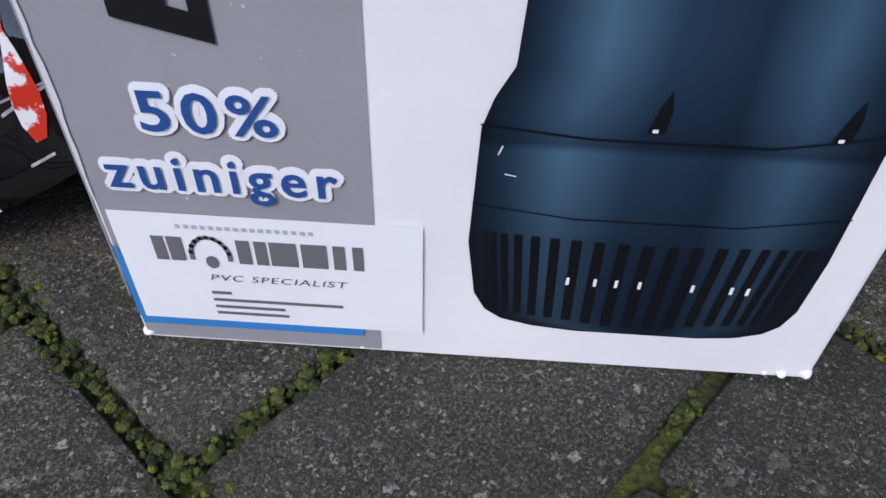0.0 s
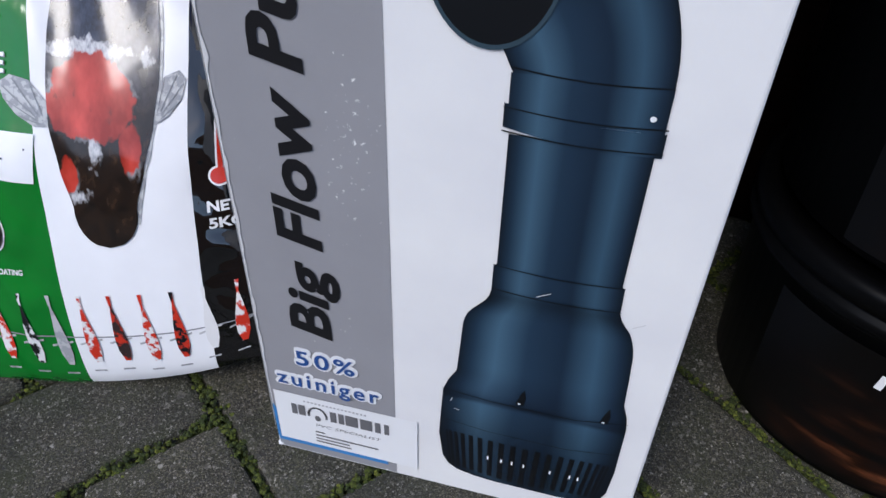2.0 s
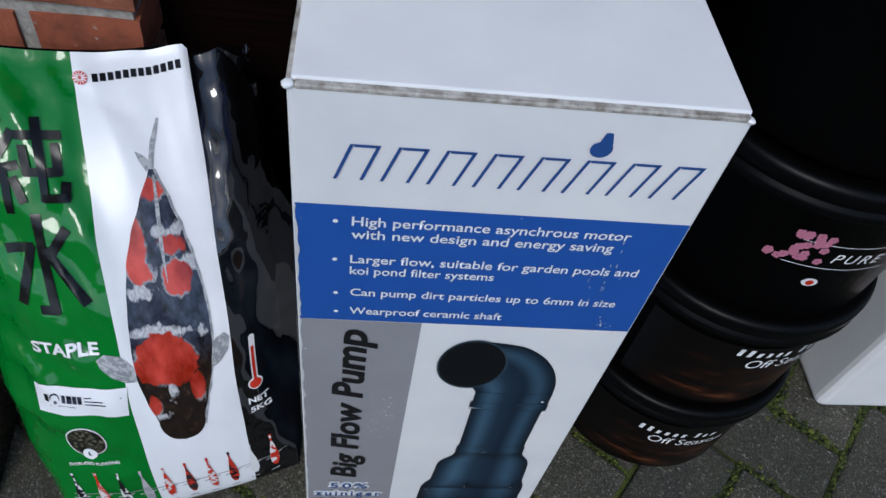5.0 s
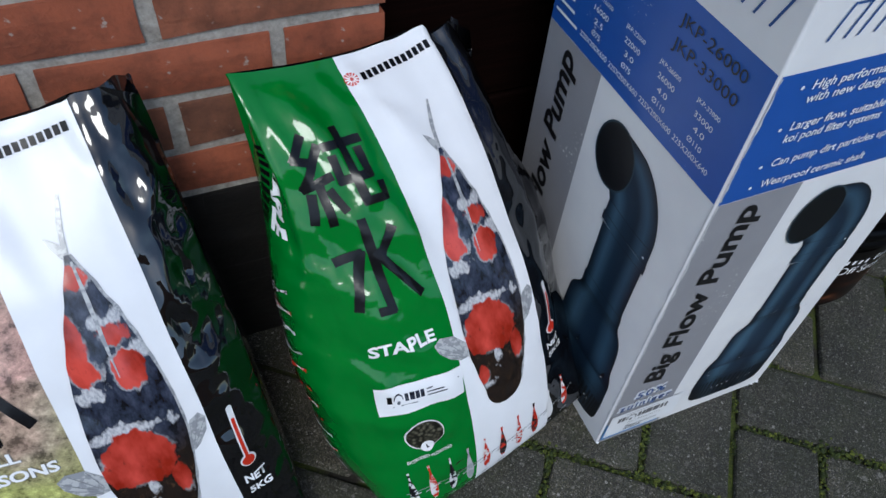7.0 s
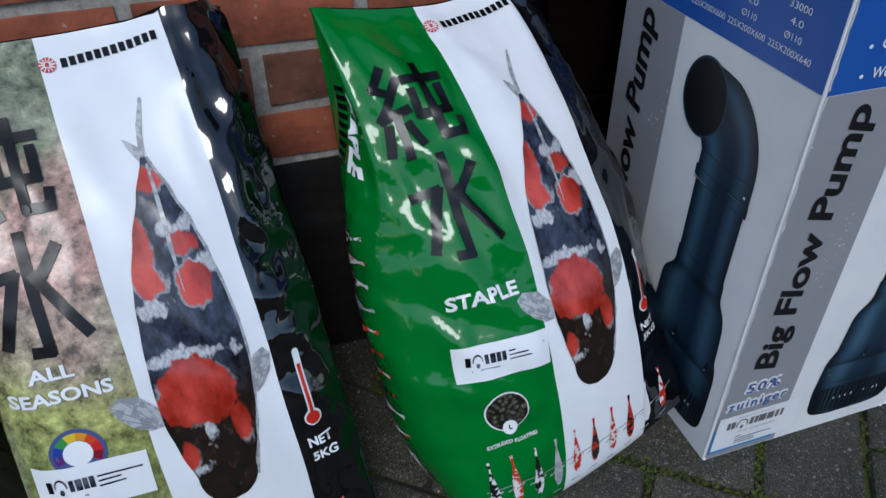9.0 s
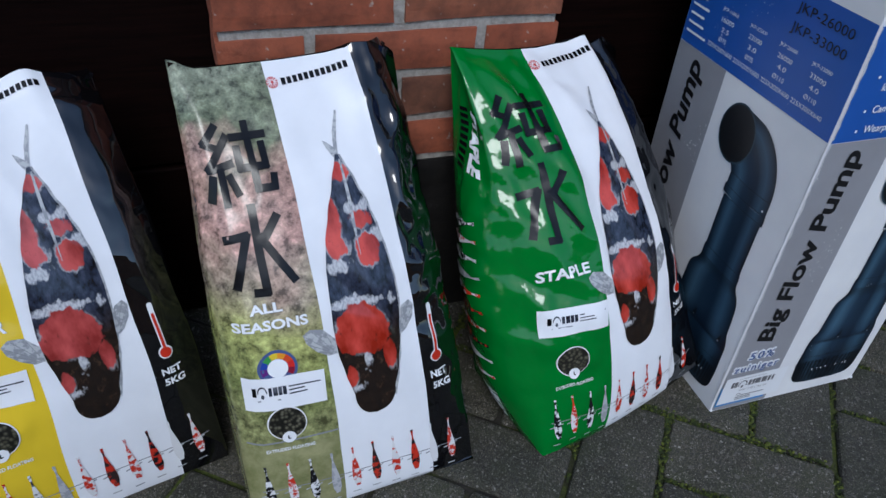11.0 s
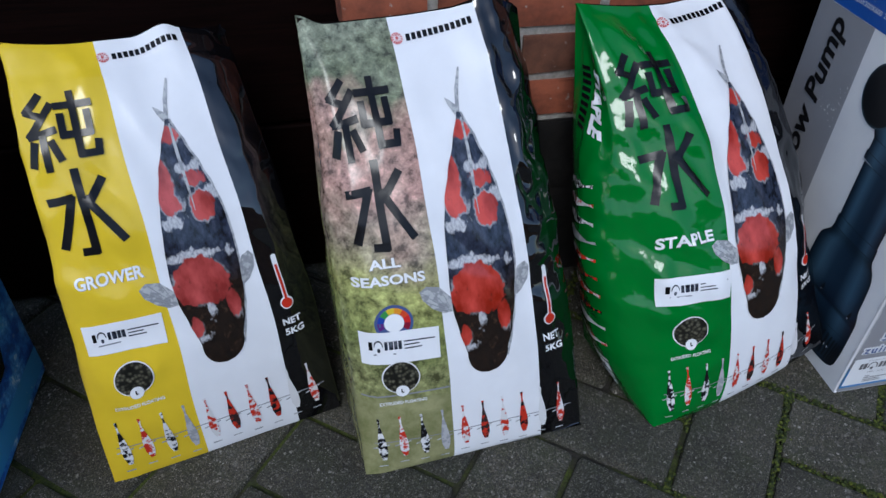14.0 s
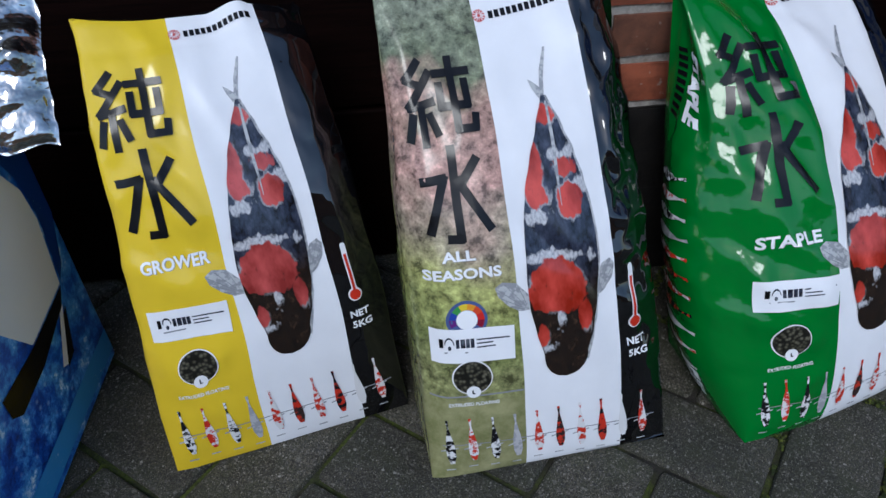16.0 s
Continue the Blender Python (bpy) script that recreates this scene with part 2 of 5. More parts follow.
# ---------------------------------------------------------------- text and flat prints
def text_polys(body, size=0.01, bold=0.0, italic=0.0, align="LEFT", spacing=1.0, res=3):
    """The built-in font as a flat bmesh in x, y."""
    cu = bpy.data.curves.new("letters", "FONT")
    cu.body, cu.size, cu.offset, cu.shear, cu.align_x, cu.space_character, cu.resolution_u = body, 1.0, bold, italic, align, spacing, res
    ob = new("letters", cu)
    me = bpy.data.meshes.new_from_object(ob.evaluated_get(bpy.context.evaluated_depsgraph_get()))
    bpy.data.objects.remove(ob)
    bm = bmesh.new()
    bm.from_mesh(me)
    bpy.data.meshes.remove(me)
    bmesh.ops.triangulate(bm, faces=bm.faces[:])
    for vtx in bm.verts:
        vtx.co = Vector((vtx.co.x * size, vtx.co.y * size, 0))
    return bm


def fit_text(body, x0, y0, x1, y1, halo=0.0, **kw):
    """Letters stretched into a rectangle; with halo, the same letters grown by that much of their size."""
    bm = text_polys(body, **kw)
    xs, ys = [v.co.x for v in bm.verts], [v.co.y for v in bm.verts]
    ax, bx, ay, by = min(xs), max(xs), min(ys), max(ys)
    if halo:
        bm.free()
        grown = dict(kw)
        grown["bold"] = kw.get("bold", 0.0) + halo
        bm = text_polys(body, **grown)
    for v in bm.verts:
        v.co.x = x0 + (v.co.x - ax) / (bx - ax) * (x1 - x0)
        v.co.y = y0 + (v.co.y - ay) / (by - ay) * (y1 - y0)
    return bm


def poly_bm(loops):
    """Flat polygons in x, y, triangulated."""
    bm = bmesh.new()
    for lp in loops:
        bm.faces.new([bm.verts.new((x, y, 0)) for x, y in lp])
    bmesh.ops.triangulate(bm, faces=bm.faces[:])
    return bm


def rect(x0, y0, x1, y1):
    return [(x0, y0), (x1, y0), (x1, y1), (x0, y1)]


def disc(x, y, rx, ry=None, n=28, a0=0, a1=360):
    ry = ry or rx
    return [(x + rx * math.cos(radians(a0 + (a1 - a0) * k / n)), y + ry * math.sin(radians(a0 + (a1 - a0) * k / n))) for k in range(n)]


def stroke(pts, w):
    """A thick line through pts, as quads."""
    out = []
    for (ax, ay), (bx, by) in zip(pts, pts[1:]):
        d = Vector((bx - ax, by - ay)).normalized()
        n = Vector((-d.y, d.x)) * w / 2
        e = d * w * 0.42
        out.append([(ax - e.x + n.x, ay - e.y + n.y), (ax - e.x - n.x, ay - e.y - n.y), (bx + e.x - n.x, by + e.y - n.y), (bx + e.x + n.x, by + e.y + n.y)])
    return out


def place(bm, fn, lift=0.0):
    """Bends a flat bmesh onto a surface: fn(x, y, lift)."""
    for v in bm.verts:
        v.co = fn(v.co.x, v.co.y, lift + v.co.z)
    bm.normal_update()
    return bm


def slice_bm(bm, n, axis, lo, hi):
    """Cuts a flat bmesh along an axis so that it can bend."""
    nrm = Vector((1, 0, 0)) if axis == 0 else Vector((0, 1, 0))
    for k in range(1, n):
        p = nrm * (lo + (hi - lo) * k / n)
        bmesh.ops.bisect_plane(bm, geom=bm.verts[:] + bm.edges[:] + bm.faces[:], plane_co=p, plane_no=nrm, dist=1e-7)
    return bm

# ---------------------------------------------------------------- the pump carton
BW, BD, BH = 0.25, 0.281, 0.642
carton_mat = mat("white_carton", (0.72, 0.72, 0.73), 0.45)
cv = coords(carton_mat)
cw = ramp(carton_mat, noise_tex(carton_mat, cv, 12, 5), [(0.3, (0.68, 0.68, 0.70)), (0.7, (0.76, 0.76, 0.76))])
colour(carton_mat, cw)
bump(carton_mat, noise_tex(carton_mat, cv, 18, 4), 0.12, 0.002)
kraft_mat = mat("torn_board", (0.38, 0.34, 0.29), 0.9)
kv = coords(kraft_mat)
colour(kraft_mat, ramp(kraft_mat, noise_tex(kraft_mat, kv, 160, 5), [(0.3, (0.16, 0.135, 0.11)), (0.7, (0.48, 0.46, 0.43))]))
bump(kraft_mat, noise_tex(kraft_mat, kv, 220, 5), 0.7, 0.002)
blue_ink = print_mat("blue_ink", (0.016, 0.085, 0.36), 0.32)
grey_ink = print_mat("grey_ink", (0.27, 0.27, 0.29), 0.35)
white_ink = mat("white_ink", (0.74, 0.75, 0.77), 0.4)
black_ink = mat("black_ink", (0.008, 0.008, 0.01), 0.35)
navy_ink = mat("navy_ink", (0.02, 0.07, 0.24), 0.35)
sticker_mat = print_mat("label_paper", (0.74, 0.75, 0.77), 0.4, 0.05)
grey_text = mat("grey_text", (0.13, 0.13, 0.14), 0.4)
stripe_mat = print_mat("tape_blue", (0.03, 0.2, 0.5), 0.3)

def math_scaled(m, out, k):
    n = node(m, "Math")
    n.operation = "MULTIPLY"
    link(m, out, n.inputs[0])
    n.inputs[1].default_value = k
    return n.outputs[0]


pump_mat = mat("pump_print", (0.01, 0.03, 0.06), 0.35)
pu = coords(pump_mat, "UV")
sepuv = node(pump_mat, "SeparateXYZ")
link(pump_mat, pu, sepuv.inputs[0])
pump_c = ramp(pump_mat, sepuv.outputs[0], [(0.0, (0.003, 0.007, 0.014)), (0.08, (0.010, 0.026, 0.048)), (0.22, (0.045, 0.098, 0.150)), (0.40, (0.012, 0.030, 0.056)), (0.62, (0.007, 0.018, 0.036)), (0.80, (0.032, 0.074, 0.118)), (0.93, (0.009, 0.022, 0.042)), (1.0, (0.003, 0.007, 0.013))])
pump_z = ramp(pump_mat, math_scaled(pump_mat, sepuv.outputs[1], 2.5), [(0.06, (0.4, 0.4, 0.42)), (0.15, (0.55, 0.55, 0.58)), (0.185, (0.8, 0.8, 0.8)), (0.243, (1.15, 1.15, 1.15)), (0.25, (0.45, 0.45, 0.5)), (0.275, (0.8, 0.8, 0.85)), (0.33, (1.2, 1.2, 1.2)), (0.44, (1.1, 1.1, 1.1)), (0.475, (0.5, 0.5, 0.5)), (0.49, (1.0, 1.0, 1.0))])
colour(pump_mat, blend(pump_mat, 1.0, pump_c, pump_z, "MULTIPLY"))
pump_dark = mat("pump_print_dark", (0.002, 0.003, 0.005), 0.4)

carton = tagged(empty("carton", pose(0, 0, 0)), "tall white and blue printed pump carton standing on the paving", "box")


def carton_shell():
    """Upright carton with softened, slightly bowed sides and dented arrises."""
    bm = box_bm(0, 0, 0.0, BW, BD, BH - 0.004)
    bmesh.ops.bevel(bm, geom=[e for e in bm.edges if abs(e.verts[0].co.z - e.verts[1].co.z) > 0.1], offset=0.0022, segments=3, affect="EDGES", profile=0.5)
    return bm


part("body", carton_shell(), carton_mat, carton, smooth=False)
# top flaps: one laid over the other, with the raw board showing at the edge
lid = part("top_flap", box_bm(0.002, 0.004, BH - 0.0035, BW - 0.001, BD - 0.002, BH + 0.0005, 0.0012), carton_mat, carton, "white top flap with torn grey edges")
for (x0, y0, x1, y1) in ((0.004, -0.0006, BW - 0.002, 0.005), (-0.0006, 0.004, 0.005, BD - 0.01)):
    bm = box_bm(x0, y0, BH - 0.0045, x1, y1, BH - 0.0012, 0.0008, 1)
    part("raw_edge", bm, kraft_mat, lid, "torn grey cardboard edge")


def crumple(x, y, z, r, seed):
    """A small torn tuft of board at a corner."""
    bm = bmesh.new()
    bmesh.ops.create_icosphere(bm, subdivisions=2, radius=r)
    for v in bm.verts:
        v.co += v.co.normalized() * noise.noise(v.co * 180 + Vector((seed, 0, 0))) * r * 0.9
        v.co.z *= 0.7
        v.co += Vector((x, y, z))
        v.co.z = max(v.co.z, 0.0005)
    return bm


for k, (x, y, z, r) in enumerate(((0.001, 0.0005, 0.0022, 0.0024), (BW - 0.003, 0.0006, 0.002, 0.0028), (BW - 0.011, 0.0004, 0.0013, 0.0018), (BW - 0.017, 0.0003, 0.001, 0.0012), (0.083, 0.0004, 0.001, 0.0013), (0.0015, 0.0012, BH - 0.003, 0.003), (BW - 0.001, 0.001, BH - 0.004, 0.003))):
    part("worn_corner", crumple(x, y, z, r, k * 5.0), carton_mat, carton, "frayed white cardboard corner")


def front_face(x, y, lift=0.0):
    return Vector((x, -lift, y))


def left_face(x, y, lift=0.0):
    return Vector((-lift, BD - x, y))


def side_face(x, y, lift=0.0):
    """The flank carries the front's artwork, widened to its own breadth."""
    return left_face(x * BD / BW, y, lift)


def uv_by_width(ob, spans):
    """u across the print between the sides that spans(y) gives."""
    me = ob.data
    lay = me.uv_layers.new(name="UVMap")
    for lp in me.loops:
        u, v = spans(me.vertices[lp.vertex_index].co)
        lay.data[lp.index].uv = (u, v)


def side_at(table, z):
    for (z0, a0, b0), (z1, a1, b1) in zip(table, table[1:]):
        if z <= z1:
            k = (z - z0) / (z1 - z0)
            return a0 + (a1 - a0) * k, b0 + (b1 - b0) * k
    return table[-1][1:]


# half outline of the printed pump: height, left side, right side
PUMP = [(0.019, 0.160, 0.203), (0.0205, 0.145, 0.216), (0.0235, 0.1335, 0.2245), (0.028, 0.1275, 0.2295), (0.036, 0.1235, 0.2325), (0.060, 0.1205, 0.234), (0.104, 0.1222, 0.2335), (0.114, 0.1252, 0.232),
        (0.124, 0.1302, 0.2287), (0.148, 0.1316, 0.2275), (0.165, 0.1324, 0.2263), (0.170, 0.1335, 0.2255), (0.174, 0.1350, 0.2245), (0.178, 0.1378, 0.2232), (0.182, 0.1412, 0.2215), (0.186, 0.1443, 0.2185), (0.190, 0.1460, 0.2160), (0.194, 0.1468, 0.2145),
        (0.211, 0.1468, 0.2140), (0.2125, 0.1485, 0.2125), (0.290, 0.1485, 0.2128)]


def pump_print(face, parent):
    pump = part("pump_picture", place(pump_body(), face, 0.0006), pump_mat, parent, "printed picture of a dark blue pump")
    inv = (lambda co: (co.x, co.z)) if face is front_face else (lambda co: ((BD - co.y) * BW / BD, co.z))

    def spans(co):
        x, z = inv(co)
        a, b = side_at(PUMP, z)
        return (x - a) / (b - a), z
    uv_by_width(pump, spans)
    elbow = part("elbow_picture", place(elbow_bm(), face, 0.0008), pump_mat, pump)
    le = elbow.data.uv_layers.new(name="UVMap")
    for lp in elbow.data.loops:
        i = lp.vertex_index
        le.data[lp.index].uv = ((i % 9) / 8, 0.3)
    dark = [disc(0.137, 0.3675, 0.027, 0.0365, 40)]
    part("outlet_picture", place(poly_bm(dark), face, 0.0012), pump_dark, pump)
    ring = bmesh.new()
    o, n = disc(0.137, 0.3675, 0.0285, 0.0385, 40), disc(0.137, 0.3675, 0.0268, 0.0363, 40)
    vo, vi = [ring.verts.new((x, y, 0)) for x, y in o], [ring.verts.new((x, y, 0)) for x, y in n]
    for k in range(40):
        ring.faces.new((vo[k], vo[(k + 1) % 40], vi[(k + 1) % 40], vi[k]))
    part("outlet_rim", place(ring, face, 0.0014), mat("rim_print", (0.03, 0.055, 0.075), 0.35), pump)
    a, b = 0.1455, 0.2157
    bm = place(grid_bm(lambda u, v: Vector((u, 0.2895 + 0.012 * v - 0.003 * math.sin(math.pi * (u - a) / (b - a)) + 0.004 * (b - u) / (b - a), 0)), steps(a, b, 12), steps(0, 1, 2)), face, 0.001)
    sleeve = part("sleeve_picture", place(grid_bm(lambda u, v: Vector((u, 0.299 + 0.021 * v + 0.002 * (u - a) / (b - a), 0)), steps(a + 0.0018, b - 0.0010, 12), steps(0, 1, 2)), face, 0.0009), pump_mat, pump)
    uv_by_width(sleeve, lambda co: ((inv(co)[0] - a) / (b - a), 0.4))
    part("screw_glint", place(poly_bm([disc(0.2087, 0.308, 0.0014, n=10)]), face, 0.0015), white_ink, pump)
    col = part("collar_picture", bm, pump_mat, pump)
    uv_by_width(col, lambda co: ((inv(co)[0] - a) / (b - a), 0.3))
    for k in range(19):
        th = radians(-76 + 152 * k / 18)
        x = 0.1775 + 0.0535 * math.sin(th)
        hw = 0.0004 + 0.0014 * math.cos(th)
        sk = (x - 0.175) * -0.07
        part("slot_picture", place(poly_bm([[(x + sk - hw, 0.0225 + abs(x - 0.176) * 0.12), (x + sk + hw, 0.0225 + abs(x - 0.176) * 0.12), (x + hw, 0.0625 + abs(x - 0.176) * 0.05), (x - hw, 0.0625 + abs(x - 0.176) * 0.05)]]), face, 0.001), pump_dark, pump)
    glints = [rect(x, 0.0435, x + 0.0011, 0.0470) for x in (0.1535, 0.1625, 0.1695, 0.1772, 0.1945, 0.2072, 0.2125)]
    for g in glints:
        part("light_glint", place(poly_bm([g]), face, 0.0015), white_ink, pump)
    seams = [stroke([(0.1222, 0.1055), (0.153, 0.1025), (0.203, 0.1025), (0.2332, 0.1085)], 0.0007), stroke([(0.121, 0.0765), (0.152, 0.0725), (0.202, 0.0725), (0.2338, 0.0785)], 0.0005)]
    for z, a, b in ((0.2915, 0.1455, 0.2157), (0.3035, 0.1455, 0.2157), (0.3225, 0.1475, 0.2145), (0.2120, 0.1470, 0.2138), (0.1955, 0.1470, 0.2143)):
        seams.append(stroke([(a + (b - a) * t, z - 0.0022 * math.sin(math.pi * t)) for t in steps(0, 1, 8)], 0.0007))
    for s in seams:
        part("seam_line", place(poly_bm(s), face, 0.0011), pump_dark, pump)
    for x in (0.1700, 0.2200):
        part("notch_picture", place(poly_bm([[(x - 0.0026, 0.1055), (x + 0.0022, 0.1055), (x + 0.0030, 0.1125), (x + 0.0018, 0.1195), (x - 0.0002, 0.1150)]]), face, 0.0012), pump_dark, pump)
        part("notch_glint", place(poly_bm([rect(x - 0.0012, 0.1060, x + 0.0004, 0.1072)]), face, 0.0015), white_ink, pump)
    return pump


def pump_body():
    zs = sorted({z for z, _, _ in PUMP} | set(steps(0.019, 0.290, 40)))
    return grid_bm(lambda u, z: Vector((side_at(PUMP, z)[0] + (side_at(PUMP, z)[1] - side_at(PUMP, z)[0]) * u, z, 0)), steps(0, 1, 12), zs)


def elbow_bm():
    """The bent pipe: up from the collar and over to the outlet."""
    bm = bmesh.new()
    sides = [((0.1480, 0.312), (0.2140, 0.314)), ((0.1480, 0.318), (0.2145, 0.322))]
    for k in range(21):
        t = k / 20
        ang = radians(88 * t)
        ox, oy = 0.152 + 0.0625 * math.cos(ang), 0.322 + 0.081 * math.sin(ang)
        sides.append(((0.148 - 0.008 * t, 0.320 + 0.016 * t), (ox - 0.012 * max(0.0, t - 0.8) / 0.2, oy)))
    rows = [[bm.verts.new((ix + (ox - ix) * s / 8, iy + (oy - iy) * s / 8, 0)) for s in range(9)] for (ix, iy), (ox, oy) in sides]
    for a, b in zip(rows, rows[1:]):
        for s in range(8):
            bm.faces.new((a[s], a[s + 1], b[s + 1], b[s]))
    bm.verts.index_update()
    return bm


def place_up(bm, fn, lift):
    """As place(), but each point keeps its own small height."""
    for v in bm.verts:
        v.co = fn(v.co.x, v.co.y, lift + v.co.z)
    return bm


def vertical_text(face, parent):
    """The rotated headline on the grey strip."""
    bm = fit_text("Big Flow Pump", 0, 0, 0.288, 0.0345, bold=0.03, italic=0.18)
    for v in bm.verts:
        x, y = v.co.x, v.co.y
        v.co = Vector((0.0600 - y, 0.126 + x, 0))
    part("headline", place(bm, face, 0.0012), black_ink, parent, "bold black headline lettering")
    for body, x0, y0, x1, y1 in (("50%", 0.0255, 0.0975, 0.0650, 0.1115), ("zuiniger", 0.0095, 0.0715, 0.0805, 0.0880)):
        # the outline is the same lettering laid in a ring of small shifts
        verts, faces = [], []
        for k in range(14):
            a = 2 * math.pi * k / 14
            letters = fit_text(body, x0, y0, x1, y1, bold=0.02, spacing=1.25)
            letters.verts.index_update()
            o = len(verts)
            verts += [(v.co.x + 0.0021 * math.cos(a), v.co.y + 0.0021 * math.sin(a), k * 0.00003) for v in letters.verts]
            faces += [[o + v.index for v in f.verts] for f in letters.faces]
            letters.free()
        halo_me = bpy.data.meshes.new("halo")
        halo_me.from_pydata(verts, [], faces)
        letters = bmesh.new()
        letters.from_mesh(halo_me)
        bpy.data.meshes.remove(halo_me)
        part("lettering_halo", place_up(letters, face, 0.0010), white_ink, parent, "white outline of the lettering")
        part("slogan", place(fit_text(body, x0, y0, x1, y1, bold=0.015, spacing=1.25), face, 0.0022), navy_ink, parent, "blue slogan lettering")


def logo_bars(face, x0, x1, y0, y1, material, parent, lift=0.0012):
    """A wordmark as plain slanted hollow shapes, one for each letter."""
    w = (x1 - x0) / 8
    lean, t = (y1 - y0) * 0.33, 0.0021
    for k in range(8):
        a = x0 + k * w
        b = a + w * 0.56
        legs = [[(a, y0), (a + t, y0), (a + t + lean, y1), (a + lean, y1)], [(b, y0), (b + t, y0), (b + t + lean, y1), (b + lean, y1)], [(a + t + lean, y1 - t), (b + lean, y1 - t), (b + lean, y1), (a + t + lean, y1)]]
        part("wordmark_shape", place(poly_bm(legs), face, lift), material, parent)


def bars(face, rows, material, parent, name="text_bar", lift=0.0014):
    for r in rows:
        part(name, place(poly_bm([rect(*r)]), face, lift), material, parent)


def carton_face(face, width, parent):
    part("grey_strip", place(poly_bm([rect(0.0018, 0.001, 0.0906, 0.4250)]), face, 0.0003), grey_ink, parent, "silver-grey printed strip")
    band = grid_bm(lambda u, v: Vector((u, v, 0)), steps(0.0018, width - 0.0018, 8), steps(0.4255, 0.5515, 6))
    part("blue_band", place(band, face, 0.0003), blue_ink, parent, "deep blue printed band")
    vertical_text(face, parent)
    pump_print(face, parent)
    logo_bars(face, 0.024, width - 0.012, 0.575, 0.603, navy_ink, parent)
    drop = [(0.172 + 0.0065 * math.sin(a) * (1 if a < math.pi else 1), 0.612 + 0.0065 * math.cos(a)) for a in [2 * math.pi * k / 20 for k in range(20)]]
    drop = [(x + (0.0015 if y > 0.616 else 0), y + (0.006 if y > 0.6175 else 0)) for x, y in drop]
    part("drop_mark", place(poly_bm([drop]), face, 0.0012), navy_ink, parent, "blue water drop mark")


carton_face(front_face, BW, carton)
carton_face(side_face, BW, carton)

for body, x0, z0, x1, cap in (("High performance asynchrous motor", 0.036, 0.531, 0.214, 0.0115), ("with new design and energy saving", 0.036, 0.5185, 0.206, 0.0115),
                              ("Larger flow, suitable for garden pools and", 0.036, 0.493, 0.231, 0.0115), ("koi pond filter systems", 0.036, 0.4805, 0.1335, 0.0115),
                              ("Can pump dirt particles up to 6mm in size", 0.037, 0.4555, 0.227, 0.0115), ("Wearproof ceramic shaft", 0.037, 0.4325, 0.148, 0.0115)):
    part("feature_line", place(fit_text(body, x0, z0, x1, z0 + cap, bold=0.012), front_face, 0.0012), white_ink, carton, "white feature text")
for x, z in ((0.026, 0.5375), (0.026, 0.499), (0.027, 0.461), (0.0275, 0.438)):
    part("bullet", place(poly_bm([disc(x, z, 0.0017, n=12)]), front_face, 0.0012), white_ink, carton)

part("model_line", place(fit_text("JKP-26000", BD - 0.105, 0.5245, BD - 0.023, 0.5385), left_face, 0.0012), black_ink, carton, "black stamped model number")
part("model_line", place(fit_text("JKP-33000", BD - 0.105, 0.5035, BD - 0.023, 0.5175), left_face, 0.0012), black_ink, carton, "black stamped model number")
for c, col in enumerate((("JKP-16000", "16000", "2.5", "\u00d875", "220X200X600"), ("JKP-22000", "22000", "3.0", "\u00d875", "225X200X600"), ("JKP-26000", "26000", "4.0", "\u00d8110", "225X200X600"), ("JKP-33000", "33000", "4.0", "\u00d8110", "225X200X640"))):
    for r, body in enumerate(col):
        xc = 0.071 + c * 0.0464
        w = 0.0042 * len(body)
        w = 0.043 if r == 4 else min(w, 0.026)
        z = 0.486 - r * 0.0115
        part("table_entry", place(fit_text(body, xc - w / 2, z, xc + w / 2, z + 0.0055), side_face, 0.0012), white_ink, carton)
bars(side_face, [(0.008, 0.486 - r * 0.0115, 0.008 + w, 0.489 - r * 0.0115) for r, w in enumerate((0.022, 0.03, 0.025, 0.028, 0.036))], white_ink, carton)

# scuffed arris and rubbed marks
def worn_strip(face, z0, z1, seed, n=60):
    loops = []
    for k in range(n):
        a, b = z0 + (z1 - z0) * k / n, z0 + (z1 - z0) * (k + 1) / n
        wa, wb = [max(0.0003, 0.0014 + 0.0022 * noise.noise(Vector((z * 60, seed, 0))) + 0.0012 * noise.noise(Vector((z * 260, seed, 3)))) for z in (a, b)]
        loops.append([(0.0012, a), (0.0012 + wa, a), (0.0012 + wb, b), (0.0012, b)])
    return part("worn_edge", place(poly_bm(loops), face, 0.0009), scuff_mat, carton, "rubbed white edge of the carton")


scuff_mat = mat("rubbed_paper", (0.55, 0.55, 0.56), 0.6)
worn_strip(front_face, 0.07, 0.425, 1.0)
worn_strip(front_face, 0.43, 0.55, 2.0, 24)
worn_strip(lambda x, y, l: left_face(BD - x, y, l), 0.02, 0.425, 5.0)
rs = random.Random(3)
for k in range(26):
    if k < 14:
        x, z, w, h = 0.209 + rs.gauss(0, 0.006), 0.49 + rs.gauss(0, 0.012), 0.0004, 0.002 + rs.random() * 0.003
    else:
        x, z, w, h = 0.225 + rs.gauss(0, 0.006), 0.437 + rs.gauss(0, 0.006), 0.0005 + rs.random() * 0.0008, 0.0006 + rs.random() * 0.0012
    part("scuff_mark", place(poly_bm([rect(x, z, x + w, z + h)]), front_face, 0.0008), scuff_mat, carton)
for x0, z0, x1, z1 in ((0.171, 0.196, 0.178, 0.2), (0.222, 0.187, 0.228, 0.191), (0.1275, 0.096, 0.1285, 0.099), (0.13, 0.089, 0.133, 0.0885)):
    part("scratch", place(poly_bm(stroke([(x0, z0), (x1, z1)], 0.0005)), front_face, 0.0018), scuff_mat, carton)

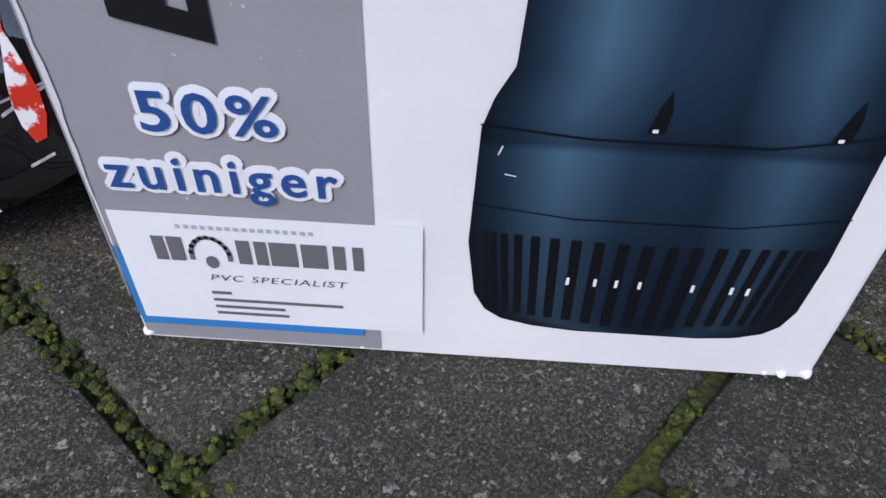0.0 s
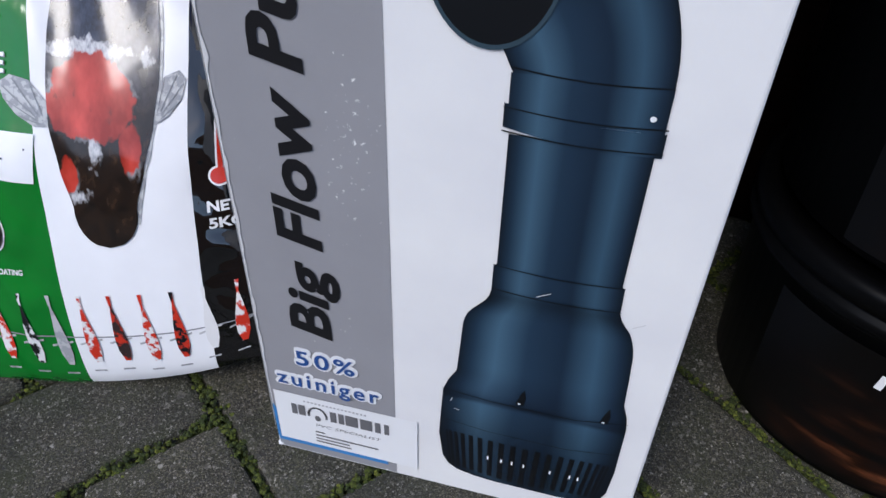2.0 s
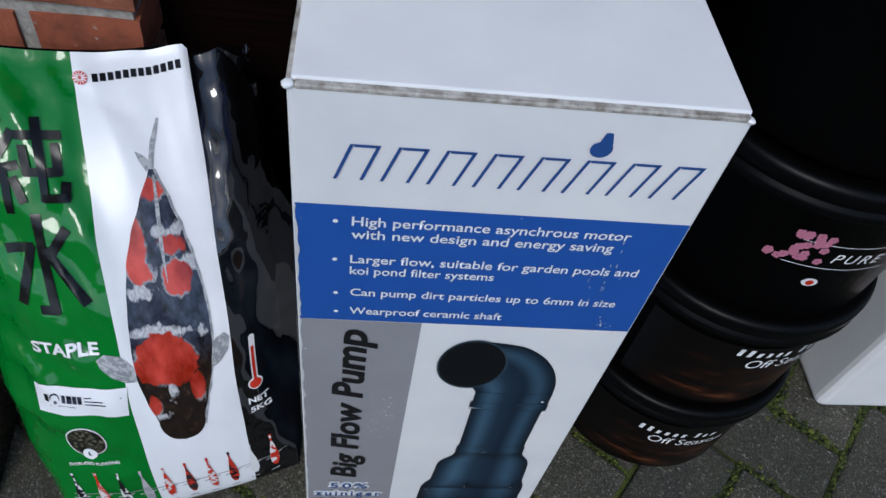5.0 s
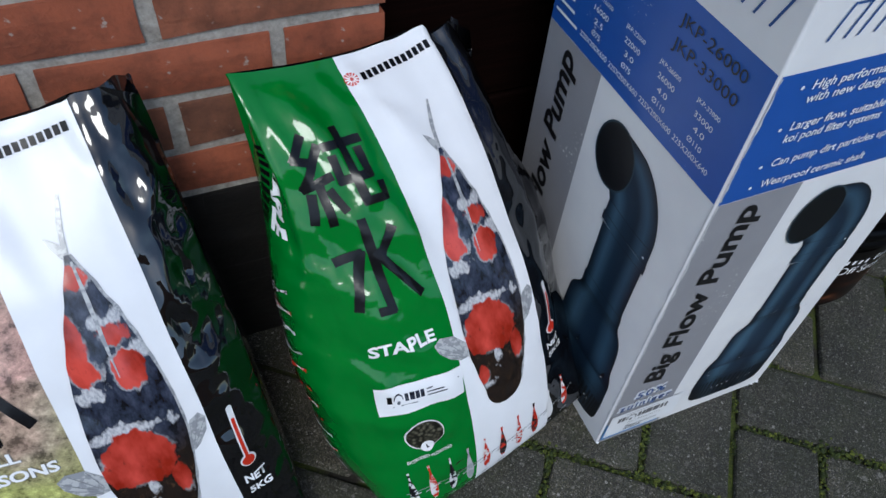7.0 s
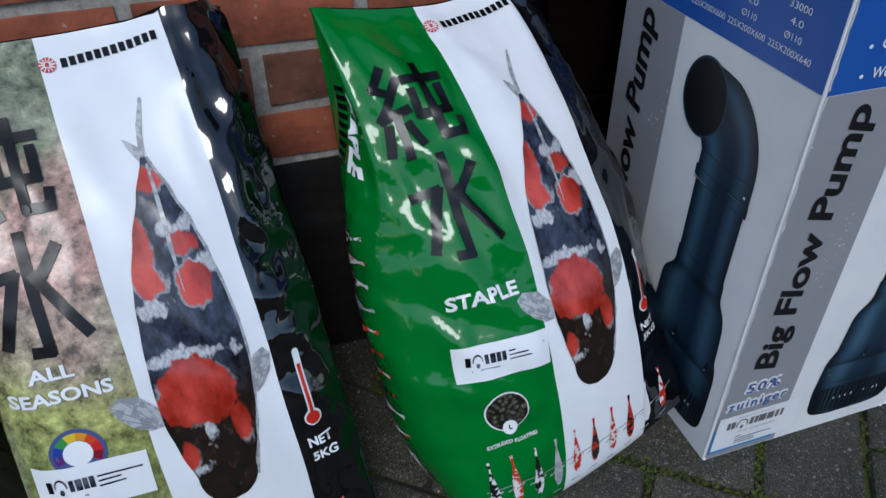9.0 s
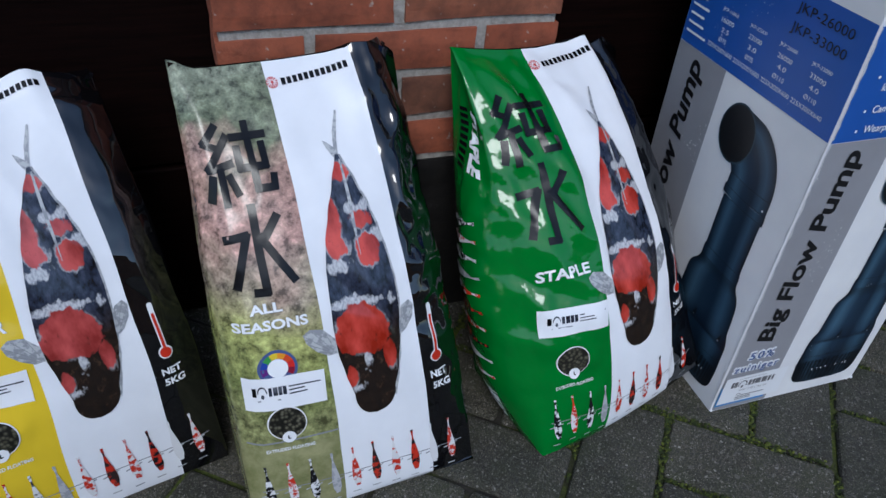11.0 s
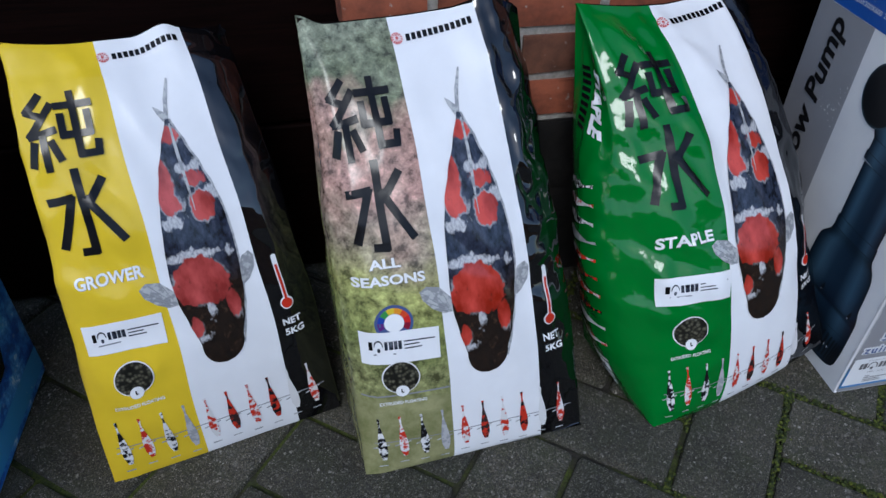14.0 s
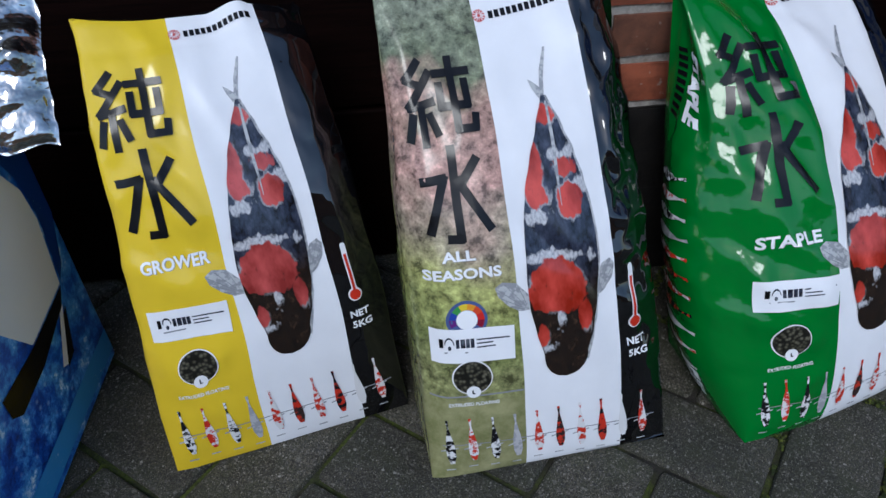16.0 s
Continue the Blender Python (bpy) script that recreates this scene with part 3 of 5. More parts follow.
# dispatch label low on the front
label_bm = grid_bm(lambda u, v: Vector((u, v, 0)), steps(0.0045, 0.106, 4), steps(0.0135, 0.0655, 3))
dispatch = part("address_label", place(label_bm, front_face, 0.0016), sticker_mat, carton, "white paper label with grey wordmark bars")
part("label_edge", place(poly_bm([rect(0.0025, 0.0095, 0.0845, 0.0132), [(0.002, 0.0132), (0.0042, 0.0132), (0.0042, 0.045), (0.002, 0.05)]]), front_face, 0.0014), stripe_mat, dispatch, "strip of shiny blue tape")
bars(front_face, [(0.026 + k * 0.0027, 0.0595, 0.0275 + k * 0.0027, 0.0612) for k in range(17)], mat("pale_text", (0.4, 0.4, 0.42), 0.5), dispatch, lift=0.002)
for a, b in ((0.0165, 0.0205), (0.0215, 0.0265), (0.0445, 0.049), (0.0505, 0.0545), (0.0555, 0.0645), (0.066, 0.0745), (0.0765, 0.0805), (0.083, 0.0865)):
    part("wordmark_bar", place(poly_bm([rect(a, 0.0445, b, 0.0555)]), front_face, 0.002), grey_text, dispatch)
part("wordmark_drop", place(poly_bm([disc(0.0352, 0.0445, 0.0022, 0.003, 14)]), front_face, 0.002), grey_text, dispatch)
arc = stroke([(0.0352 - 0.0065 * math.cos(radians(a)), 0.0475 + 0.0085 * math.sin(radians(a))) for a in range(-10, 191, 20)], 0.0016)
part("wordmark_arc", place(poly_bm(arc), front_face, 0.0021), grey_text, dispatch)
part("trade_line", place(fit_text("PVC SPECIALIST", 0.033, 0.0355, 0.0805, 0.0385, italic=0.2, spacing=1.15), front_face, 0.002), grey_text, dispatch)
for z, w in ((0.0285, 0.007), (0.0248, 0.046), (0.0212, 0.025), (0.0178, 0.026)):
    part("address_bar", place(poly_bm([rect(0.032, z, 0.032 + w, z + 0.0015)]), front_face, 0.002), grey_text, dispatch)

# ---------------------------------------------------------------- food bags
def bez(t, a, b, c):
    return a * (1 - t) ** 2 + 2 * b * t * (1 - t) + c * t * t


class BagForm:
    """A leaning block-bottom bag: width, top lean, and how it sags. Local x runs along the foot, y into the wall, z up."""

    def __init__(self, w0, w1, shear, top, belly, depth, seed, puff=0.014, tilt=0.0, knee=(0.028, 0.265), heel=0.0, gusset=0.004, crease=0.005, folds=(), rim=((0, 0), (1, 0)), crumple=(0.0, 0.0), bend=0.0, plump=0.0, turn=0.085):
        self.bend, self.plump, self.turn = bend, plump, turn
        self.folds, self.rim, self.crumple = folds, rim, crumple
        self.w0, self.w1, self.shear, self.top, self.belly, self.depth, self.seed, self.puff, self.tilt, self.knee, self.heel, self.gusset, self.crease = w0, w1, shear, top, belly, depth, seed, puff, tilt, knee, heel, gusset, crease

    def width(self, v):
        return self.w0 + (self.w1 - self.w0) * v

    def left_x(self, v):
        return self.shear * v + 0.0035 * noise.noise(Vector((self.seed, v * 4.5, 2.0)))

    def wave(self, u, v):
        s = self.seed
        a = noise.noise(Vector((u * 2.2 + s, v * 3.0, s))) * 0.006 * (0.4 + v)
        b = noise.noise(Vector((u * 6.0 + s, v * 5.0 + u * 4, s * 2))) * 0.0026 * (0.3 + v)
        r = 1 - min(1, 3.2 * abs(noise.noise(Vector((u * 2.6 + v * 2.2 + s, v * 1.9 - u * 0.8, s * 3)))))
        k = a + b + self.crease * r * max(0, v - 0.25) ** 0.8
        for u0, v0, u1, v1, deep, wide in self.folds:
            # a crease along a line on the sheet, in metres, dying out at its ends
            dx, dy, px, py = (u1 - u0) * 0.25, (v1 - v0) * 0.5, (u - u0) * 0.25, (v - v0) * 0.5
            ln = math.hypot(dx, dy)
            t = (px * dx + py * dy) / ln / ln
            d = (px * dy - py * dx) / ln
            if -0.3 < t < 1.3 and abs(d) < 4 * wide:
                k += deep * math.exp(-abs(d / wide) ** 1.5) * max(0, min(1, (t + 0.3) / 0.4, (1.3 - t) / 0.4))
        for amp, lo, hi, cell in ((self.crumple[0], 0.78, 0.83, 26), (self.crumple[1], -1.0, -0.9, 15)):
            if amp and lo < u <= 1.001 and (hi > 0 or u < 0.38):
                m = min(1, (u - lo) / (hi - lo)) * (1 if hi > 0 else min(1, (0.38 - u) / 0.08)) * (0.25 + 0.75 * min(1, v * 1.6))
                q = Vector((u * 0.25 * cell + s, v * 0.5 * cell * 0.8 + u * 1.3, s))
                k += amp * m * (0.35 - abs(noise.noise(q)) - 0.5 * abs(noise.noise(q * 2.1)))
        return k

    def rise(self, u):
        """How far the top edge stands above a straight line."""
        for (a, za), (b, zb) in zip(self.rim, self.rim[1:]):
            if a <= u <= b:
                f = (u - a) / (b - a)
                return za + (zb - za) * f * f * (3 - 2 * f)
        return self.rim[-1][1]

    def front(self, u, v, lift=0.0):
        y = bez(v, 0.0, self.knee[0], self.top[0])
        z = bez(v, 0.0, self.knee[1], self.top[1] + self.tilt * (u - 0.5))
        dy = 2 * (1 - v) * self.knee[0] + 2 * v * (self.top[0] - self.knee[0])
        dz = 2 * (1 - v) * self.knee[1] + 2 * v * (self.top[1] - self.knee[1])
        ln = math.hypot(dy, dz)
        ny, nz = -dz / ln, dy / ln
        k = (1 - abs(2 * u - 1) ** 3) * math.sin(math.pi * min(1, v * 1.02)) ** 0.7 * self.puff
        k += self.wave(u, v) * math.sin(math.pi * min(1, max(0.02, v))) ** 0.3 + lift
        zt = (0.004 * noise.noise(Vector((u * 3.1 + self.seed, 0, 7))) + self.rise(max(0, min(1, u)))) * v ** 7
        y += self.bend * max(0.0, (self.turn - u) / self.turn) ** 1.6 * min(1, 0.3 + v * 2) * (1 - v * 0.35)
        y += 0.034 * max(0.0, (u - 0.86) / 0.14) ** 1.5 * v
        return Vector((self.left_x(v) + self.width(v) * u, y + ny * k, max(0.002, z + nz * k + zt + self.heel * u ** 3 * (1 - v) ** 3)))

    def back(self, u, v):
        y = bez(v, self.depth, self.depth + self.belly, self.top[0] + 0.003)
        z = bez(v, 0.0, 0.24, self.top[1] + self.tilt * (u - 0.5))
        zt = (0.004 * noise.noise(Vector((u * 3.1 + self.seed, 0, 7))) + self.rise(max(0, min(1, u)))) * v ** 7
        return Vector((self.left_x(v) + self.width(v) * u, y, max(0.002, z + zt)))

    def side(self, u, s, v):
        """The gusset between front (s = 0) and back (s = 1), at u = 0 or 1."""
        p = self.front(u, v).lerp(self.back(u, v), s)
        out = -1 if u < 0.5 else 1
        fold = math.sin(math.pi * s ** 0.8) * (self.gusset * math.sin(math.pi * min(1, v * 1.25)) + self.plump * math.exp(-((v - 0.14) / 0.14) ** 2) - 0.03 * max(0, v - 0.62) * (1 - v) * 8)
        p.x += out * (fold + 0.5 * self.wave(s * 0.7 + u * 9, v))
        return p


VS = steps(0, 1, 96)
U1, U2 = 0.385, 0.795      # where colour gives way to white, and white to black


def bag_shell(form, u1b, u1t, u2b, u2t):
    """Panels of the bag; the seams between the colours run from their place at the foot to that at the top."""
    def seam1(v):
        return u1b + (u1t - u1b) * v

    def seam2(v):
        return u2b + (u2t - u2b) * v
    col = grid_bm(lambda a, v: form.side(0, 1 - a, v) if a < 1 else form.front((a - 1) * seam1(v), v), steps(0, 1, 14) + steps(1, 2, 26)[1:], VS)
    wht = grid_bm(lambda a, v: form.front(seam1(v) + (seam2(v) - seam1(v)) * a, v), steps(0, 1, 24), VS)
    blk = grid_bm(lambda a, v: form.front(seam2(v) + (1 - seam2(v)) * a, v) if a <= 1 else (form.side(1, a - 1, v) if a <= 2 else form.back(3 - a, v)), steps(0, 1, 16) + steps(1, 2, 12)[1:] + steps(2, 3, 10)[1:], VS)
    foot = grid_bm(lambda u, s: form.front(u, 0).lerp(form.back(u, 0), s), steps(0, 1, 8), steps(0, 1, 3), blk)
    return col, wht, foot


film_white = film_mat("white_film", (0.74, 0.75, 0.78), 0.26, 0.2)
bsdf(film_white).inputs["Specular IOR Level"].default_value = 0.3
film_black = film_mat("black_film", (0.0025, 0.0025, 0.0035), 0.05, 0.9)
bsdf(film_black).inputs["Specular IOR Level"].default_value = 1.0
film_yellow = film_mat("yellow_film", (0.68, 0.485, 0.022), 0.2, 0.35)
film_green = film_mat("green_film", (0.004, 0.15, 0.018), 0.10, 0.7)
film_scene = film_mat("landscape_film", (0.3, 0.3, 0.2), 0.2, 0.35)

FOLDS_A = ((0.10, 0.97, 0.36, 0.70, 0.007, 0.013), (0.36, 0.70, 0.40, 0.52, 0.005, 0.013), (0.04, 0.82, 0.28, 0.62, -0.005, 0.012), (0.20, 1.0, 0.52, 0.90, -0.005, 0.010), (0.15, 0.55, 0.34, 0.36, 0.004, 0.014), (0.04, 0.42, 0.09, 0.06, 0.003, 0.012), (0.85, 1.0, 0.96, 0.55, 0.006, 0.012))
FOLDS_B = ((0.06, 0.95, 0.13, 0.35, 0.004, 0.012), (0.42, 0.58, 0.70, 0.44, -0.003, 0.014), (0.62, 0.55, 0.68, 0.30, 0.003, 0.012), (0.80, 0.90, 1.0, 0.82, 0.006, 0.010), (0.82, 0.97, 0.95, 0.62, -0.005, 0.010))
FOLDS_C = ((0.0, 0.925, 0.78, 0.945, -0.002, 0.007), (0.80, 0.93, 1.0, 0.90, 0.004, 0.008), (0.08, 0.78, 0.36, 0.94, 0.004, 0.016), (0.0, 0.62, 0.35, 0.50, -0.003, 0.016), (0.0, 0.30, 0.28, 0.12, 0.003, 0.016))
RIM_A = ((0, 0.002), (0.3, -0.004), (0.45, -0.003), (0.62, 0.001), (0.775, 0.011), (0.80, -0.002), (0.9, 0.006), (1, -0.012))
RIM_B = ((0, 0.007), (0.12, -0.002), (0.4, -0.002), (0.65, 0.0), (0.77, 0.002), (0.81, 0.007), (0.94, 0.005), (1, -0.008))
RIM_C = ((0, 0.003), (0.35, -0.004), (0.55, -0.004), (0.72, 0.007), (0.79, 0.002), (0.9, -0.004), (1, -0.014))
BAGS = {
    "staple": dict(at=(-0.2579, -0.0076, 11.405), form=BagForm(0.252, 0.257, -0.0142, (0.274, 0.4271), 0.10, 0.165, 3.0, 0.0381, -0.0267, (0.076, 0.2303), 0.0568, 0.034, 0.008, FOLDS_A, RIM_A, (0.010, 0.021), 0.0037, 0.012), film=film_green, label="glossy green, white and black fish food bag leaning on the pillar"),
    "all": dict(at=(-0.6181, -0.0086, 4.831), form=BagForm(0.2733, 0.2351, 0.002, (0.2356, 0.4541), 0.07, 0.12, 11.0, 0.0207, 0.0017, (0.0503, 0.248), -0.0104, folds=FOLDS_B, rim=RIM_B, crumple=(0.016, 0.005), bend=0.0137), film=film_scene, label="landscape-printed white and black fish food bag leaning on the pillar"),
    "grower": dict(at=(-0.9027, 0.0386, 12.804), form=BagForm(0.2726, 0.208, 0.0314, (0.1861, 0.445), 0.07, 0.12, 19.0, 0.012, -0.011, (0.0159, 0.2895), 0.0028, folds=FOLDS_C, rim=RIM_C, crumple=(0.004, 0.010), bend=0.008), film=film_yellow, label="yellow, white and black fish food bag leaning on the door"),
}
for key, b in BAGS.items():
    x, y, rz = b["at"]
    bag = tagged(empty("food_bag", pose(x, y, 0, 0, 0, rz)), b["label"], "bag", "bags of fish food in a row")
    b["ob"] = bag
    c, w, k = bag_shell(b["form"], 0.39, 0.385, 0.80, 0.785)
    b["col"] = part("coloured_panel", c, b["film"], bag, "", True)
    part("white_panel", w, film_white, bag, "white printed panel", True)
    part("black_panel", k, film_black, bag, "shiny black panel and back", True)

for m, st, ds in ((film_black, 0.22, 0.005), (film_green, 0.7, 0.007)):
    bump(m, film_wrinkle(m, coords(m)), st, ds)

# ---------------------------------------------------------------- stacked tubs
tub_black = mat("black_tub_plastic", (0.0022, 0.0022, 0.0025), 0.34)
bsdf(tub_black).inputs["Specular IOR Level"].default_value = 0.09
tv = coords(tub_black)
bump(tub_black, noise_tex(tub_black, tv, 60, 3), 0.05, 0.001)
TUB_XY, TUB_R, TUB_PITCH = (0.4375, 0.1926), 0.137, 0.1775


def tub(z, kind, label):
    t = tagged(empty("tub", pose(TUB_XY[0], TUB_XY[1], z, 0, 0, 0)), label, "tub", "stack of tubs")
    r0, r1 = TUB_R * 0.912, TUB_R * 0.97
    h = TUB_PITCH - 0.004
    part("body", lathe_bm([(r0 - 0.004, 0.0), (r0, 0.004), (r1 - 0.004, h - 0.036), (r1, h - 0.034), (r1, h - 0.03)]), tub_black, t, smooth=True)
    part("lid", lathe_bm([(TUB_R * 0.99, h - 0.03), (TUB_R, h - 0.028), (TUB_R, h - 0.021), (TUB_R * 0.975, h - 0.0195), (TUB_R * 0.975, h - 0.0165), (TUB_R * 1.0, h - 0.015), (TUB_R * 1.0, h - 0.006), (TUB_R * 0.985, h - 0.001), (TUB_R * 0.93, h), (TUB_R * 0.90, h - 0.004)]), tub_black, t, "ribbed black lid", True)
    return t


for k in range(4):
    tub(k * TUB_PITCH, k, "black plastic tub with a lid in a stack of tubs")

# ---------------------------------------------------------------- prints on the bags
print_black = film_mat("bag_black_print", (0.004, 0.004, 0.005), 0.24, 0.35)
bsdf(print_black).inputs["Specular IOR Level"].default_value = 0.3
print_white = film_mat("bag_white_print", (0.76, 0.77, 0.79), 0.22, 0.2)
print_red = film_mat("bag_red_print", (0.52, 0.028, 0.012), 0.18, 0.25)
print_rose = film_mat("bag_rose_print", (0.50, 0.055, 0.05), 0.18, 0.25)
print_grey = film_mat("bag_grey_print", (0.22, 0.23, 0.25), 0.2, 0.2)
print_steel = film_mat("bag_steel_print", (0.02, 0.024, 0.04), 0.16, 0.3)
colour(print_steel, blend(print_steel, ramp(print_steel, noise_tex(print_steel, coords(print_steel), 55, 6, 0.65), [(0.5, (0, 0, 0)), (0.62, (1, 1, 1))]), ramp(print_steel, noise_tex(print_steel, coords(print_steel), 260, 3), [(0.35, (0.006, 0.007, 0.012)), (0.7, (0.04, 0.048, 0.075))]), (0.13, 0.145, 0.17)))
print_orange = film_mat("bag_orange_print", (0.6, 0.13, 0.03), 0.18, 0.25)
print_brown = film_mat("bag_brown_print", (0.035, 0.022, 0.016), 0.16, 0.3)
colour(print_brown, ramp(print_brown, noise_tex(print_brown, coords(print_brown), 60, 6, 0.65), [(0.4, (0.008, 0.006, 0.006)), (0.56, (0.03, 0.02, 0.016)), (0.68, (0.16, 0.10, 0.06))]))
label_film = film_mat("bag_label_paper", (0.74, 0.75, 0.78), 0.4, 0.1)

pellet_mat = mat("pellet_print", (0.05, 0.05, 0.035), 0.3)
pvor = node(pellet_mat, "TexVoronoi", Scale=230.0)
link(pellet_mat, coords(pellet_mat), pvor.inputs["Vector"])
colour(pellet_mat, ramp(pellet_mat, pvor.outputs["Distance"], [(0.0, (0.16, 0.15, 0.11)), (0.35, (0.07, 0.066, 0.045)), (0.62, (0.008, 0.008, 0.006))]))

# the landscape on one bag: blurred banks of foliage and blossom over water
sv = coords(film_scene)
n1 = noise_tex(film_scene, sv, 26, 7, 0.7)
n2 = noise_tex(film_scene, sv, 12, 3)
n3 = noise_tex(film_scene, sv, 85, 7, 0.72)
sepz = node(film_scene, "SeparateXYZ")
link(film_scene, sv, sepz.inputs[0])
hz = node(film_scene, "Math")
hz.operation = "MULTIPLY_ADD"
link(film_scene, n2, hz.inputs[0])
hz.inputs[1].default_value = 0.16
link(film_scene, sepz.outputs[2], hz.inputs[2])
banks = ramp(film_scene, hz.outputs[0], [(0.20, (0.20, 0.21, 0.09)), (0.25, (0.17, 0.20, 0.065)), (0.31, (0.33, 0.34, 0.12)), (0.365, (0.30, 0.24, 0.18)), (0.41, (0.46, 0.27, 0.23)), (0.455, (0.36, 0.22, 0.18)), (0.475, (0.13, 0.15, 0.09)), (0.52, (0.20, 0.22, 0.16))])
speck = ramp(film_scene, n3, [(0.36, (0.28, 0.28, 0.26)), (0.47, (0.85, 0.85, 0.82)), (0.55, (1.15, 1.15, 1.1)), (0.68, (2.0, 2.0, 1.95))])
bank = blend(film_scene, 1.0, banks, speck, "MULTIPLY")
water = ramp(film_scene, n1, [(0.3, (0.13, 0.14, 0.05)), (0.7, (0.34, 0.33, 0.17))])
colour(film_scene, blend(film_scene, ramp(film_scene, sepz.outputs[2], [(0.105, (0, 0, 0)), (0.115, (1, 1, 1))]), water, bank))
bsdf(film_scene).inputs["Roughness"].default_value = 0.27


def blob(cx, cy, rx, ry, seed, rough=0.35, n=26):
    """An irregular patch."""
    out = []
    for k in range(n):
        a = 2 * math.pi * k / n
        r = 1 + rough * noise.noise(Vector((math.cos(a) * 1.6 + seed * 3.7, math.sin(a) * 1.6, seed)))
        r += rough * 0.4 * noise.noise(Vector((math.cos(a) * 5 + seed, math.sin(a) * 5, seed + 4)))
        out.append((cx + rx * r * math.cos(a), cy + ry * r * math.sin(a)))
    return out


def spindle(cx0, cy0, cx1, cy1, widths, n=22):
    """A long tapered shape from tail to head; widths run along it."""
    lft, rgt = [], []
    for k in range(n + 1):
        t = k / n
        i = min(int(t * (len(widths) - 1)), len(widths) - 2)
        f = t * (len(widths) - 1) - i
        f = f * f * (3 - 2 * f)
        w = widths[i] + (widths[i + 1] - widths[i]) * f
        x, y = cx0 + (cx1 - cx0) * t, cy0 + (cy1 - cy0) * t
        lft.append((x - w, y))
        rgt.append((x + w, y))
    return lft + rgt[::-1]


class BagPrinter:
    def __init__(self, b):
        self.form, self.ob = b["form"], b["ob"]

    def put(self, name, loops, material, lift, parent=None, label="", cut=True):
        bm = loops if isinstance(loops, bmesh.types.BMesh) else poly_bm(loops)
        if cut:
            xs, ys = [v.co.x for v in bm.verts], [v.co.y for v in bm.verts]
            slice_bm(bm, max(1, int((max(ys) - min(ys)) / 0.014)), 1, min(ys), max(ys))
            slice_bm(bm, max(1, int((max(xs) - min(xs)) / 0.03)), 0, min(xs), max(xs))
        return part(name, place(bm, self.form.front, lift), material, parent or self.ob, label, True)

    def side_put(self, name, loops, material, lift, label=""):
        bm = loops if isinstance(loops, bmesh.types.BMesh) else poly_bm(loops)
        xs, ys = [v.co.x for v in bm.verts], [v.co.y for v in bm.verts]
        slice_bm(bm, max(1, int((max(ys) - min(ys)) / 0.012)), 1, min(ys), max(ys))
        slice_bm(bm, max(1, int((max(xs) - min(xs)) / 0.05)), 0, min(xs), max(xs))

        def fn(s, v, up):
            p = self.form.side(0, s, v)
            p.x -= up * 1.7
            p.y -= up * 0.5
            return p
        return part(name, place(bm, fn, lift), material, self.ob, label, True)


def math_node(m, op, a, b=None, c=None):
    n = node(m, "Math")
    n.operation = op
    for k, v in enumerate((a, b, c)):
        if v is None:
            continue
        if isinstance(v, (int, float)):
            n.inputs[k].default_value = v
        else:
            link(m, v, n.inputs[k])
    return n.outputs[0]


def spot_field(m, sep, spots):
    """Distance outside the nearest of some ellipses, below nought inside."""
    d = None
    for cx, cy, rx, ry in spots:
        dx = math_node(m, "MULTIPLY", math_node(m, "SUBTRACT", sep.outputs[0], cx), 1 / rx)
        dy = math_node(m, "MULTIPLY", math_node(m, "SUBTRACT", sep.outputs[1], cy), 1 / ry)
        r = math_node(m, "SQRT", math_node(m, "ADD", math_node(m, "MULTIPLY", dx, dx), math_node(m, "MULTIPLY", dy, dy)))
        r = math_node(m, "MULTIPLY", math_node(m, "SUBTRACT", r, 1.0), min(rx, ry) * 20)
        d = r if d is None else math_node(m, "MINIMUM", d, r)
    return d


